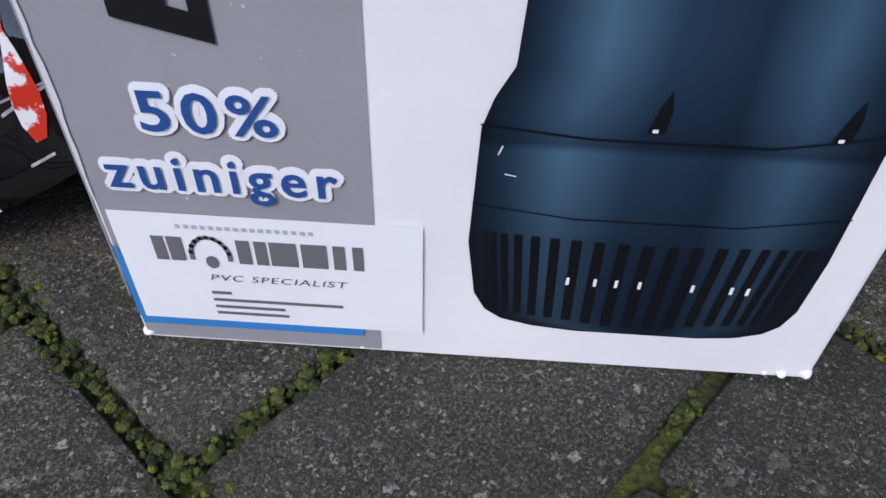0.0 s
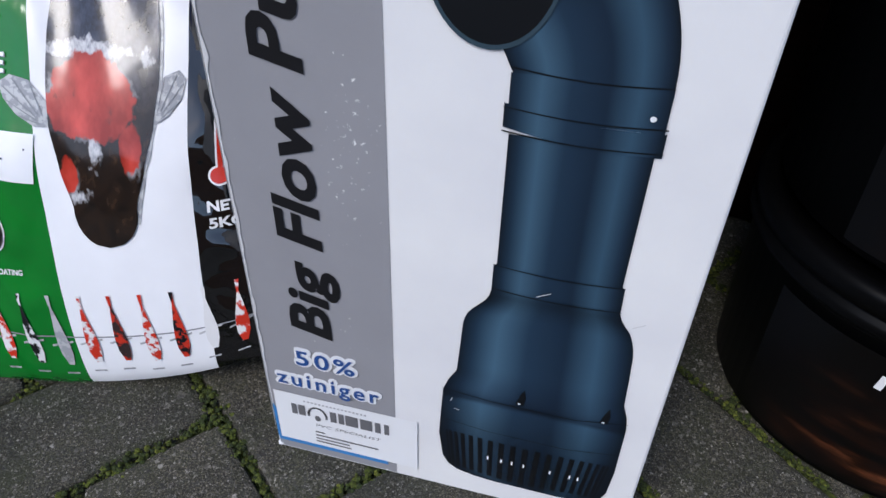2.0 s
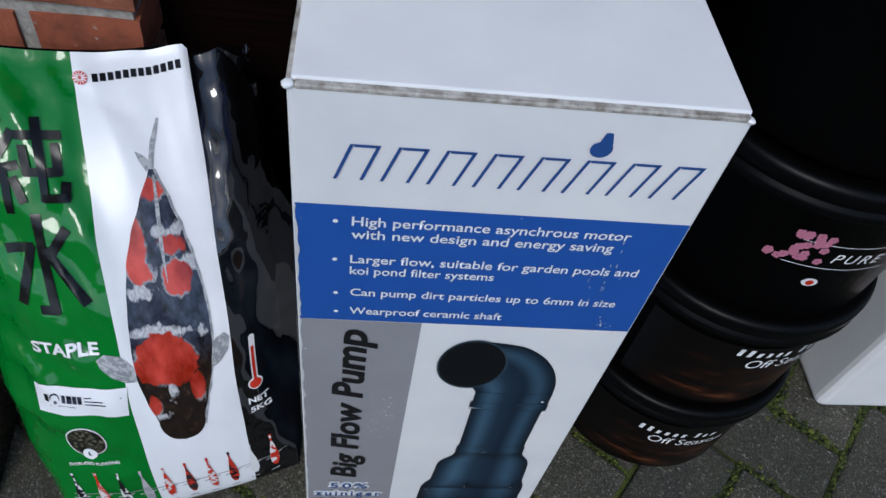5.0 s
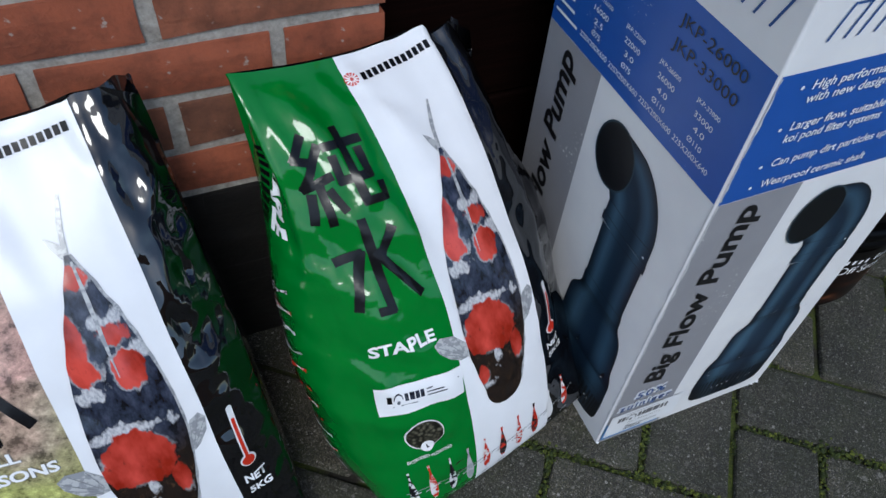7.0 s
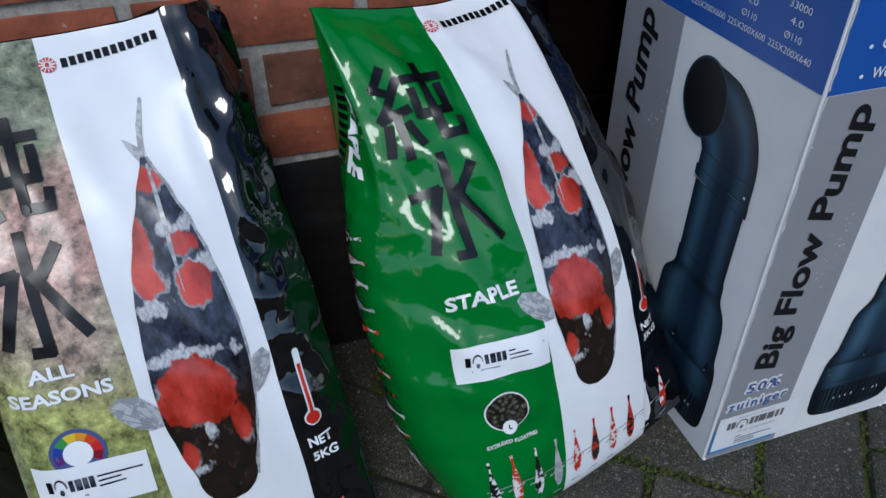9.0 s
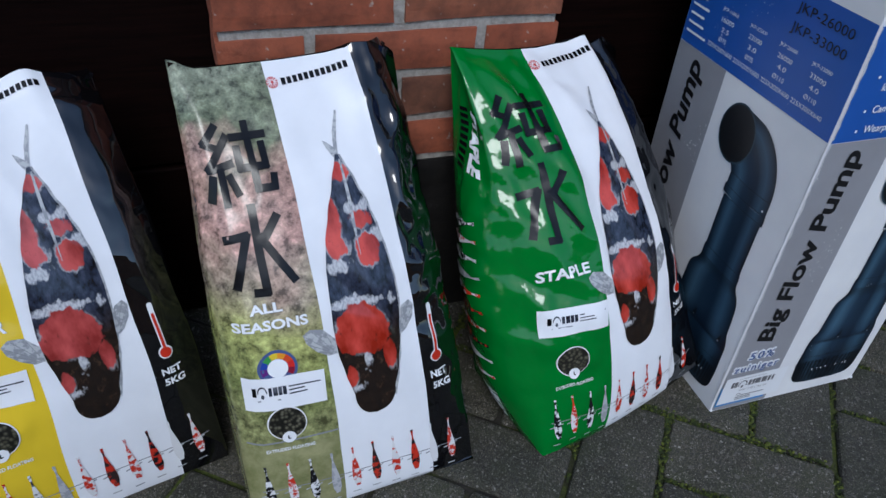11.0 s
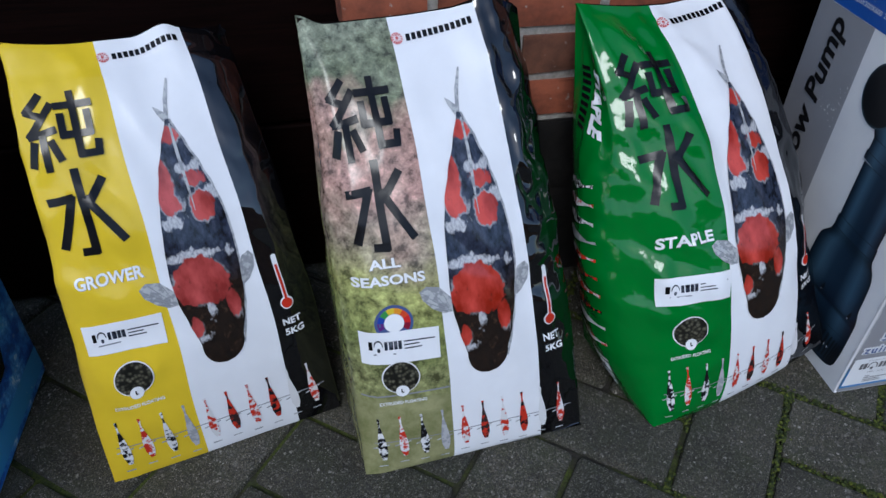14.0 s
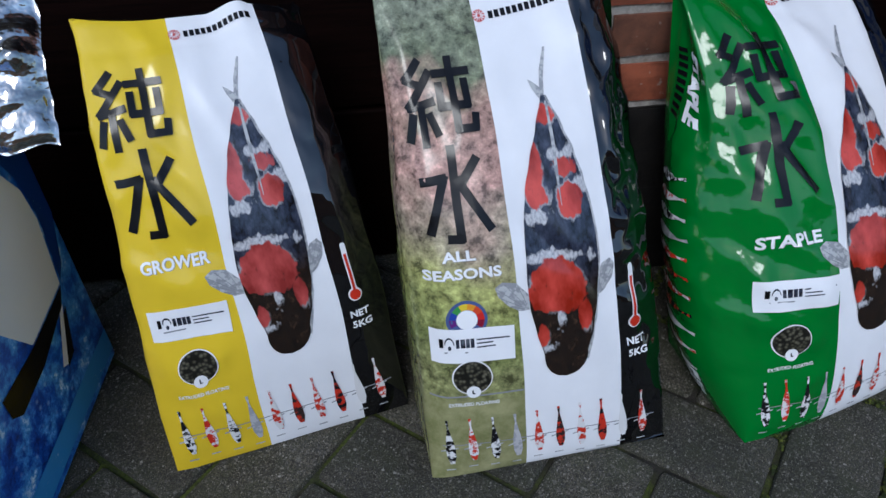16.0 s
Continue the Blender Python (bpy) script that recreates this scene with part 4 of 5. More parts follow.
def patched_print(name, red, spots, whites, dark_low=0.45):
    """Ink of the long form: slate back, red and white ragged patches, brown towards the blunt end. UV runs over the bag's front."""
    m = film_mat(name, (0.03, 0.03, 0.04), 0.15, 0.3)
    uv = coords(m, "UV")
    sep = node(m, "SeparateXYZ")
    link(m, uv, sep.inputs[0])
    big = noise_tex(m, uv, 9, 4, 0.55)
    fine = noise_tex(m, uv, 34, 5, 0.62)
    tiny = noise_tex(m, uv, 120, 3, 0.6)
    rag = math_node(m, "MULTIPLY_ADD", math_node(m, "SUBTRACT", fine, 0.5), 0.6, math_node(m, "MULTIPLY", math_node(m, "SUBTRACT", big, 0.5), 0.9))
    red_d = math_node(m, "ADD", spot_field(m, sep, spots), rag)
    white_d = math_node(m, "MULTIPLY_ADD", rag, 1.5, spot_field(m, sep, whites))
    slate = ramp(m, fine, [(0.36, (0.005, 0.006, 0.010)), (0.52, (0.022, 0.028, 0.048)), (0.70, (0.055, 0.065, 0.10))])
    brown = ramp(m, fine, [(0.36, (0.006, 0.005, 0.005)), (0.60, (0.022, 0.013, 0.009)), (0.82, (0.10, 0.055, 0.03))])
    low = ramp(m, math_node(m, "MULTIPLY_ADD", big, 0.16, sep.outputs[1]), [(dark_low + 0.05, (1, 1, 1)), (dark_low + 0.14, (0, 0, 0))])
    base = blend(m, low, slate, brown)
    pale = ramp(m, tiny, [(0.35, (0.34, 0.35, 0.38)), (0.62, (0.60, 0.60, 0.62))])
    body = blend(m, ramp(m, white_d, [(-0.05, (0.85, 0.85, 0.85)), (0.13, (0, 0, 0))]), base, pale)
    # a thin rim that breaks off where the noise says so
    rim = math_node(m, "MULTIPLY", ramp(m, red_d, [(0.10, (1, 1, 1)), (0.17, (0, 0, 0))]), ramp(m, big, [(0.50, (0.0, 0.0, 0.0)), (0.58, (0.5, 0.5, 0.5))]))
    body = blend(m, rim, body, pale)
    warm = tuple(min(1, c * 1.1 + 0.035) for c in red)
    deep = tuple(c * 0.5 for c in red)
    redc = blend(m, ramp(m, big, [(0.38, (0, 0, 0)), (0.62, (1, 1, 1))]), deep, warm)
    redc = blend(m, ramp(m, fine, [(0.62, (0, 0, 0)), (0.72, (0.6, 0.6, 0.6))]), redc, (0.05, 0.015, 0.01))
    inside = blend(m, ramp(m, red_d, [(-0.04, (1, 1, 1)), (0.07, (0, 0, 0))]), body, redc)
    colour(m, inside)
    return m


SPOTS = ((0.596, 0.765, 0.040, 0.020), (0.500, 0.665, 0.046, 0.060), (0.512, 0.622, 0.050, 0.022), (0.632, 0.668, 0.040, 0.016), (0.632, 0.606, 0.050, 0.036), (0.546, 0.448, 0.112, 0.052), (0.655, 0.378, 0.022, 0.030), (0.481, 0.345, 0.024, 0.021))
WHITES = ((0.498, 0.588, 0.058, 0.010), (0.575, 0.504, 0.085, 0.007), (0.628, 0.694, 0.034, 0.008), (0.655, 0.636, 0.036, 0.006), (0.505, 0.318, 0.024, 0.010), (0.552, 0.388, 0.008, 0.020))
motif_red = patched_print("red_patched_print", (0.47, 0.026, 0.010), SPOTS, WHITES)
# Same red with the sky's reflection mixed into its colour, for the yellow bag.
motif_sky_red = patched_print("sky_tinted_patched_print", (0.42, 0.045, 0.04), SPOTS, WHITES)
BODY_W = [0.007, 0.050, 0.090, 0.119, 0.136, 0.145, 0.147, 0.138, 0.116, 0.088, 0.0]
BODY_AX = ((0.597, 0.80), (0.562, 0.246))


def soft_print(name, base, patch, scale=40):
    m = film_mat(name, base, 0.2, 0.2)
    n = noise_tex(m, coords(m), scale, 4, 0.6)
    colour(m, ramp(m, n, [(0.47, base), (0.53, patch)]))
    return m


WHT, BLK, RED, GRY = (0.66, 0.66, 0.67), (0.01, 0.01, 0.013), (0.48, 0.03, 0.015), (0.3, 0.31, 0.33)
LITTLE = [soft_print("little_print", a, b, 120) for a, b in ((WHT, BLK), (WHT, RED), (BLK, WHT), (GRY, (0.42, 0.42, 0.44)), (RED, WHT), (RED, (0.03, 0.02, 0.02)), (RED, WHT), (RED, BLK), (WHT, WHT), (WHT, RED))]
fin_ink = soft_print("fin_print", (0.42, 0.43, 0.44), (0.26, 0.27, 0.29), 160)


def large_motif(p, inks):
    """The long patched form on the white panel."""
    (x0, y0), (x1, y1) = BODY_AX
    halo = [(x + 0.006, y) for x, y in spindle(x0, y0, x0 + (x1 - x0) * 0.94, y0 + (y1 - y0) * 0.94, [width_at(0.094 * i) + 0.003 for i in range(11)])]
    motif = p.put("printed_motif", [halo], fin_ink, 0.0006, None, "printed long form in red, white and black patches")
    sheet = grid_bm(lambda a, t: Vector((x0 + (x1 - x0) * t + a * width_at(t), y0 + (y1 - y0) * t, 0)), steps(-1, 1, 20), steps(0, 0.9, 50) + steps(0.9, 1, 14)[1:])
    flat = [(v.co.x, v.co.y) for v in sheet.verts]
    ob = part("body_print", place(sheet, p.form.front, 0.0013), inks, motif, "", True)
    lay = ob.data.uv_layers.new(name="UVMap")
    for lp in ob.data.loops:
        lay.data[lp.index].uv = flat[lp.vertex_index]
    p.put("tail", [[(0.583, 0.79), (0.602, 0.79), (0.616, 0.83), (0.648, 0.885), (0.640, 0.886), (0.606, 0.845)], [(0.583, 0.795), (0.600, 0.812), (0.570, 0.826), (0.552, 0.831), (0.562, 0.815)]], fin_ink, 0.0011, motif)
    for k, pts in enumerate(([(0.435, 0.438), (0.385, 0.466), (0.330, 0.472), (0.300, 0.462), (0.312, 0.443), (0.350, 0.422), (0.395, 0.408), (0.432, 0.408)], [(0.705, 0.450), (0.738, 0.478), (0.772, 0.486), (0.790, 0.474), (0.780, 0.448), (0.752, 0.428), (0.715, 0.415)])):
        p.put("fin", [pts], fin_ink, 0.0008, motif)
        r = pts[-1] if k else pts[-1]
        for q in pts[1:6]:
            p.put("fin_ray", stroke([(r[0] + (q[0] - r[0]) * 0.25, r[1] + (q[1] - r[1]) * 0.25), (r[0] + (q[0] - r[0]) * 0.92, r[1] + (q[1] - r[1]) * 0.92)], 0.0016), print_grey, 0.0013, motif)
    p.put("pale_back", [spindle(0.604, 0.79, 0.602, 0.60, [0.004, 0.007, 0.006, 0.001], 8)], fin_ink, 0.0019, motif)
    return motif


def width_at(t):
    if t > 0.9:
        return 0.088 * math.sqrt(max(0.0, 1 - ((t - 0.9) / 0.1) ** 2.2)) + 0.001
    k = min(t, 0.9999) * 10
    i = int(k)
    f = k - i
    f = f * f * (3 - 2 * f) * 0.5 + f * 0.5
    return BODY_W[i] + (BODY_W[i + 1] - BODY_W[i]) * f


def small_motif(p, u, v0, v1, kind, side=False):
    """One of the row of little tapered forms along the foot."""
    ink = LITTLE[kind % 10]
    cx, h = u, v1 - v0
    shape = spindle(cx - 0.006, v1, cx + 0.006, v0, [0.006, 0.003, 0.009, 0.015, 0.019, 0.018, 0.008], 12)
    if side:
        # lies across the gusset
        p.side_put("small_motif", [[(0.80 - (y - v0) / h * 0.52, (x - cx) * 0.70 + v0 - 0.12 * (0.80 - (y - v0) / h * 0.52)) for x, y in shape]], ink, 0.0011)
        return
    ob = p.put("small_motif", [shape], ink, 0.0011)
    p.put("fin_streak", [[(cx - 0.036, v0 + h * 0.28), (cx + 0.034, v0 + h * 0.35), (cx + 0.034, v0 + h * 0.38), (cx - 0.036, v0 + h * 0.31)]], fin_ink, 0.0006, ob)
    p.put("caption_bar", [rect(cx - 0.020, v0 - 0.020, cx + 0.018, v0 - 0.0165)], fin_ink, 0.0009, ob)


def kanji(p, u0, v0, u1, v1, strokes, w):
    quads = []
    for s in strokes:
        quads.append([(u0 + (u1 - u0) * x, v0 + (v1 - v0) * y) for x, y in s])
    # widths are true on the sheet: one unit of v is about twice as long as one of u
    for k, line in enumerate(quads):
        loops = []
        for a, b in zip(line, line[1:]):
            d = Vector(((b[0] - a[0]) * 0.26, (b[1] - a[1]) * 0.52)).normalized()
            n = Vector((-d.y / 0.26, d.x / 0.52)) * w / 2
            e = Vector((d.x / 0.26, d.y / 0.52)) * w * 0.35
            loops.append([(a[0] - e.x + n.x, a[1] - e.y + n.y), (a[0] - e.x - n.x, a[1] - e.y - n.y), (b[0] + e.x - n.x, b[1] + e.y - n.y), (b[0] + e.x + n.x, b[1] + e.y + n.y)])
        p.put("brush_stroke", loops, print_black, 0.0010 + 0.00015 * k)


PURE = [[(0.26, 1.0), (0.06, 0.78), (0.24, 0.72)], [(0.40, 0.86), (0.06, 0.46), (0.40, 0.52)], [(0.23, 0.44), (0.23, 0.02)], [(0.10, 0.36), (0.03, 0.08)], [(0.34, 0.36), (0.42, 0.14)],
        [(0.48, 0.84), (0.96, 0.84)], [(0.52, 0.70), (0.52, 0.44), (0.90, 0.44)], [(0.90, 0.72), (0.90, 0.44)], [(0.71, 1.0), (0.71, 0.16), (0.96, 0.16), (0.98, 0.30)]]
WATER = [[(0.52, 1.0), (0.52, 0.04), (0.36, 0.05)], [(0.04, 0.68), (0.36, 0.70), (0.08, 0.14)], [(0.88, 0.86), (0.62, 0.62)], [(0.58, 0.66), (0.98, 0.14)]]


def bag_art(key, title, tone, corners, pellets):
    b = BAGS[key]
    p = BagPrinter(b)
    large_motif(p, tone)
    g = -0.022 if key == "grower" else 0.0
    kanji(p, 0.05 + g, 0.735, 0.322 + g * 0.5, 0.885, PURE, 0.0078)
    kanji(p, 0.070 + g, 0.555, 0.318 + g * 0.6, 0.728, WATER, 0.0088)
    # crest and wordmark at the head of the white panel
    crest = p.put("crest", [disc(0.408, 0.956, 0.026, 0.012, 24)], print_rose, 0.0008, None, "small red sunburst crest")
    for k in range(12):
        a = radians(30 * k)
        p.put("ray", stroke([(0.408 + 0.008 * math.cos(a), 0.956 + 0.004 * math.sin(a)), (0.408 + 0.024 * math.cos(a), 0.956 + 0.011 * math.sin(a))], 0.0022), print_white, 0.0014, crest, cut=False)
    for k in range(12):
        u = 0.448 + k * 0.0262
        p.put("wordmark_bar", [[(u, 0.949 + k * 0.0012), (u + 0.019, 0.949 + k * 0.0012), (u + 0.019, 0.963 + k * 0.0012), (u, 0.963 + k * 0.0012)]], print_black, 0.0009)
    for line, u0, v0, u1, v1 in title:
        p.put("title_shadow", fit_text(line, u0 + 0.002, v0 - 0.001, u1 + 0.002, v1 - 0.001, bold=0.03), print_grey, 0.0008, None, "")
        p.put("title", fit_text(line, u0, v0, u1, v1, bold=0.03), print_white, 0.0014, None, "white capital lettering")
    # paper label: its own corners on the sheet, and everything on it placed between them
    lab = p.put("paper_label", [corners], label_film, 0.0012, None, "white paper label with wordmark bars")

    def on_label(x, y):
        (dx, dy), (cx, cy), (bx, by), (ax, ay) = corners
        return (1 - y) * ((1 - x) * ax + x * bx) + y * ((1 - x) * dx + x * cx), (1 - y) * ((1 - x) * ay + x * by) + y * ((1 - x) * dy + x * cy)

    def label_bar(name, x0, y0, x1, y1, ink):
        p.put(name, [[on_label(x0, y0), on_label(x1, y0), on_label(x1, y1), on_label(x0, y1)]], ink, 0.0017, lab, cut=False)

    for k, (a, c) in enumerate(((0.10, 0.145), (0.29, 0.33), (0.345, 0.40), (0.41, 0.455), (0.465, 0.51))):
        label_bar("wordmark_bar", a, 0.46, c, 0.72, print_black if k < 1 else print_steel)
    p.put("wordmark_arc", stroke([on_label(0.215 - 0.05 * math.cos(radians(a)), 0.58 + 0.17 * math.sin(radians(a))) for a in range(0, 181, 20)], 0.0035), print_steel, 0.0018, lab, cut=False)
    p.put("wordmark_drop", [[on_label(0.215 + 0.02 * math.cos(radians(a)), 0.46 + 0.07 * math.sin(radians(a))) for a in range(0, 360, 30)]], print_steel, 0.0018, lab, cut=False)
    for k, w in enumerate((0.40, 0.20, 0.23)):
        label_bar("address_bar", 0.54, 0.66 - k * 0.11, 0.54 + w, 0.70 - k * 0.11, print_steel)
    label_bar("trade_bar", 0.15, 0.30, 0.43, 0.34, print_grey)
    # pellet picture
    pu, pv = pellets
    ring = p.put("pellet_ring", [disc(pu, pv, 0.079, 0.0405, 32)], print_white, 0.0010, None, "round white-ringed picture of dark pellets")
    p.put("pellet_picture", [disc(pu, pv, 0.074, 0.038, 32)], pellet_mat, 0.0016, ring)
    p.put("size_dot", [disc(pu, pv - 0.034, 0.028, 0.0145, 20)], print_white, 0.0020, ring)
    p.put("size_letter", fit_text("L", pu - 0.006, pv - 0.038, pu + 0.006, pv - 0.028, bold=0.05), print_black, 0.0026, ring, cut=False)
    p.put("caption", fit_text("EXTRUDED FLOATING", pu - 0.097, pv - 0.0695, pu + 0.100, pv - 0.061, bold=0.02), print_white, 0.0012, None, "small white lettering", False)
    # thermometer and weight on the black panel
    th = p.put("thermometer", [rect(0.8585, 0.354, 0.8815, 0.457)] + [disc(0.870, 0.457, 0.0115, 0.006, 16), disc(0.868, 0.342, 0.030, 0.0155, 22)], print_white, 0.0008, None, "white and red printed thermometer")
    p.put("mercury", [rect(0.864, 0.354, 0.876, 0.437), disc(0.868, 0.342, 0.024, 0.0122, 22)], print_red, 0.0015, th)
    p.put("weight", fit_text("NET", 0.828, 0.288, 0.912, 0.305, bold=0.035), print_white, 0.0012, None, "white weight lettering")
    p.put("weight", fit_text("5KG", 0.830, 0.262, 0.918, 0.279, bold=0.035), print_white, 0.0012, None, "white weight lettering")
    for k in range(10):
        u = 0.078 + k * 0.0905
        small_motif(p, u, 0.047 + 0.004 * math.sin(k * 1.7), 0.170, k)
    p.put("thread_line", [[(0.05, 0.098), (0.95, 0.094), (0.95, 0.0965), (0.05, 0.1005)]], print_grey, 0.0005)
    return p


art = bag_art("grower", (("GROWER", 0.066, 0.487, 0.336, 0.514),), motif_sky_red, ((0.0439, 0.4048), (0.3588, 0.4045), (0.3496, 0.3335), (0.0428, 0.3397)), (0.1863, 0.2697))
art = bag_art("all", (("ALL", 0.112, 0.521, 0.240, 0.541), ("SEASONS", 0.038, 0.486, 0.331, 0.507)), motif_red, ((0.0424, 0.3882), (0.3659, 0.3827), (0.3587, 0.3086), (0.0392, 0.313)), (0.1846, 0.2749))
gauge = None
GC = [(0.10, 0.02, 0.16), (0.02, 0.05, 0.3), (0.05, 0.25, 0.06), (0.6, 0.45, 0.03), (0.62, 0.25, 0.02), (0.55, 0.06, 0.02), (0.5, 0.02, 0.02), (0.2, 0.01, 0.03)]
gauge = art.put("season_gauge", [disc(0.186, 0.404, 0.080, 0.0395, 36)], mat("gauge_rim", (0.06, 0.09, 0.22), 0.25), 0.0006, None, "round colour gauge in rainbow segments")
for k, c in enumerate(GC):
    a0, a1 = 205 - k * 30, 205 - (k + 1) * 30
    pts = [(0.186 + 0.068 * math.cos(radians(a0 + (a1 - a0) * t / 4)), 0.404 + 0.033 * math.sin(radians(a0 + (a1 - a0) * t / 4))) for t in range(5)]
    pts += [(0.186 + 0.042 * math.cos(radians(a1 + (a0 - a1) * t / 4)), 0.404 + 0.0205 * math.sin(radians(a1 + (a0 - a1) * t / 4))) for t in range(5)]
    art.put("gauge_segment", [pts], mat("gauge_colour", c, 0.25), 0.0009, gauge, cut=False)
art.put("gauge_face", [disc(0.186, 0.404, 0.041, 0.020, 24)], print_white, 0.0009, gauge, cut=False)
art.put("shore_line", [rect(0.02, 0.2275, 0.385, 0.2315)], print_grey, 0.0006)
art.side_put("side_title", [[(0.28 - y, 0.84 - x) for x, y in q] for q in [rect(k * 0.019, 0, k * 0.019 + 0.013, 0.13) for k in range(7)]], print_grey, 0.0012, "pale side lettering bars")
art = bag_art("staple", (("STAPLE", 0.070, 0.473, 0.316, 0.499),), motif_red, ((0.0473, 0.4091), (0.3911, 0.3986), (0.3762, 0.3332), (0.0392, 0.3418)), (0.1796, 0.2665))


def side_text(p, body, s0, s1, v0, v1, material):
    bm = fit_text(body, 0, 0, 1, 1, bold=0.05)
    for v in bm.verts:
        x, y = v.co.x, v.co.y
        v.co = Vector((s1 + (s0 - s1) * y, v1 + (v0 - v1) * x, 0))
    p.side_put("side_title", bm, material, 0.0014, "white side lettering")


side_text(art, "STAPLE", 0.20, 0.44, 0.70, 0.845, print_white)
for k in range(9):
    art.side_put("side_bar", [rect(0.58, 0.832 - k * 0.018, 0.74, 0.843 - k * 0.018)], print_black, 0.0012)
for k in range(10):
    small_motif(art, 0.35, 0.630 - k * 0.0450, 0.745 - k * 0.0450, k, True)
side_text(art, "NET 5KG", 0.30, 0.52, 0.055, 0.135, print_white)

# ---------------------------------------------------------------- tub labels
copper = mat("copper_label", (0.09, 0.03, 0.014), 0.36)
bsdf(copper).inputs["Specular IOR Level"].default_value = 0.25
cm = node(copper, "Mapping")
cm.inputs["Scale"].default_value = (5, 5, 26)
link(copper, coords(copper), cm.inputs["Vector"])
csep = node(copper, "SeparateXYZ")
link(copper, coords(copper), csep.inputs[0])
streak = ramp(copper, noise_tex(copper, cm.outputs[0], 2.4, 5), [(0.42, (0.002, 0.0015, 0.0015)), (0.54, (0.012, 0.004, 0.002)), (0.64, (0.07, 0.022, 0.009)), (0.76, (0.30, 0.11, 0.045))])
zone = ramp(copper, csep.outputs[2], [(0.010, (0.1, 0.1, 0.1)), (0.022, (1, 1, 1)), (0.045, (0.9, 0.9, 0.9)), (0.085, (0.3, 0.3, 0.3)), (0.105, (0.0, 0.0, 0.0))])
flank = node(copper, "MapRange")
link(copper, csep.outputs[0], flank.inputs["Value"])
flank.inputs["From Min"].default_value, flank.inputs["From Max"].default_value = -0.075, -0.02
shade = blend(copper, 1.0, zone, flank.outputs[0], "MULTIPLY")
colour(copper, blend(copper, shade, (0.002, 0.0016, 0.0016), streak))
blossom_mat = film_mat("blossom_print", (0.45, 0.16, 0.24), 0.3, 0.1)


def on_tub(t, name, bm, material, lift, z_lo=0.0, label=""):
    """Wraps a flat bmesh round a tub: x is the arc from the front, y the height."""
    r0, r1 = TUB_R * 0.912, TUB_R * 0.97
    h = TUB_PITCH - 0.04

    def fn(x, y, up):
        r = r0 + (r1 - 0.004 - r0) * max(0, min(1, (y - 0.004) / (h - 0.004))) + up
        a = -math.pi / 2 + x / TUB_R
        return Vector((r * math.cos(a), r * math.sin(a), y))
    xs = [v.co.x for v in bm.verts]
    slice_bm(bm, max(1, int((max(xs) - min(xs)) / 0.006)), 0, min(xs), max(xs))
    return part(name, place(bm, fn, lift), material, t, label, True)


tubs = [o for o in scene.collection.objects if o.name.split(".")[0] == "tub"]
for k, t in enumerate(tubs):
    if k < 2:
        t["label"] = "black plastic tub with a copper-toned label and white lettering"
        t.rotation_euler.z += radians((-19, -9)[k])
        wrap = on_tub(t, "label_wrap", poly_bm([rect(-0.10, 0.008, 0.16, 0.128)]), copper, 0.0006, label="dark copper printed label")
        dx, dz = ((0.0, 0.004), (0.014, 0.014))[k]
        for q in range(9):
            x = dx - 0.016 + q * 0.0108 + (0.007 if q > 5 else 0)
            tall = 0.0125 if q in (0, 1, 6) else 0.0082
            on_tub(t, "brand_bar", poly_bm([[(x, 0.098 + dz), (x + 0.0048, 0.098 + dz), (x + 0.0062, 0.098 + tall + dz), (x + 0.0014, 0.098 + tall + dz)]]), print_white, 0.0014, label="white bar in place of a brand letter")
        bm = text_polys("Off Season", 0.0235, italic=0.12)
        for v in bm.verts:
            v.co += Vector((dx, 0.076 + dz, 0))
        on_tub(t, "lettering", bm, print_white, 0.0014, label="white serif-like lettering")
    else:
        t["label"] = "black plastic tub with pink blossom print and white lettering"
        rq = random.Random(k)
        for q in range(26):
            x, y = -0.066 + rq.random() * 0.046, 0.082 + rq.random() * 0.034
            on_tub(t, "blossom", poly_bm([disc(x + 0.0024 * math.cos(a), y + 0.0024 * math.sin(a), 0.0020, n=8) for a in [2 * math.pi * i / 5 for i in range(5)]]), blossom_mat, 0.0008 + q * 0.00006)
        bm = text_polys("PURE", 0.017, italic=0.2, spacing=1.3)
        for v in bm.verts:
            v.co += Vector((-0.012, 0.088, 0))
        on_tub(t, "lettering", bm, print_white, 0.0020, label="thin white lettering")
        on_tub(t, "rule", poly_bm([rect(-0.05, 0.079, 0.05, 0.0797), rect(-0.045, 0.1085, 0.05, 0.1092)]), print_white, 0.0018)
        on_tub(t, "oval", poly_bm([disc(-0.012, 0.058, 0.0075, 0.0055, 20)]), print_white, 0.001, label="small white oval with a red leaf")
        on_tub(t, "leaf", poly_bm([disc(-0.012, 0.058, 0.0038, 0.0036, 12)]), print_red, 0.0016)

# ---------------------------------------------------------------- blue carton with a foil packet on it
water_ink = mat("blue_water_print", (0.01, 0.08, 0.4), 0.3)
wv = coords(water_ink)
vw = node(water_ink, "TexVoronoi", Scale=55.0)
link(water_ink, wv, vw.inputs["Vector"])
splash = ramp(water_ink, noise_tex(water_ink, wv, 28, 7, 0.7), [(0.34, (0.002, 0.018, 0.16)), (0.47, (0.008, 0.09, 0.48)), (0.58, (0.09, 0.36, 0.80)), (0.66, (0.75, 0.86, 0.95))])
colour(water_ink, blend(water_ink, ramp(water_ink, vw.outputs["Distance"], [(0.05, (0.35, 0.35, 0.35)), (0.2, (0, 0, 0))]), splash, (0.5, 0.7, 0.9)))
light_blue = print_mat("light_blue_print", (0.05, 0.28, 0.62), 0.3)
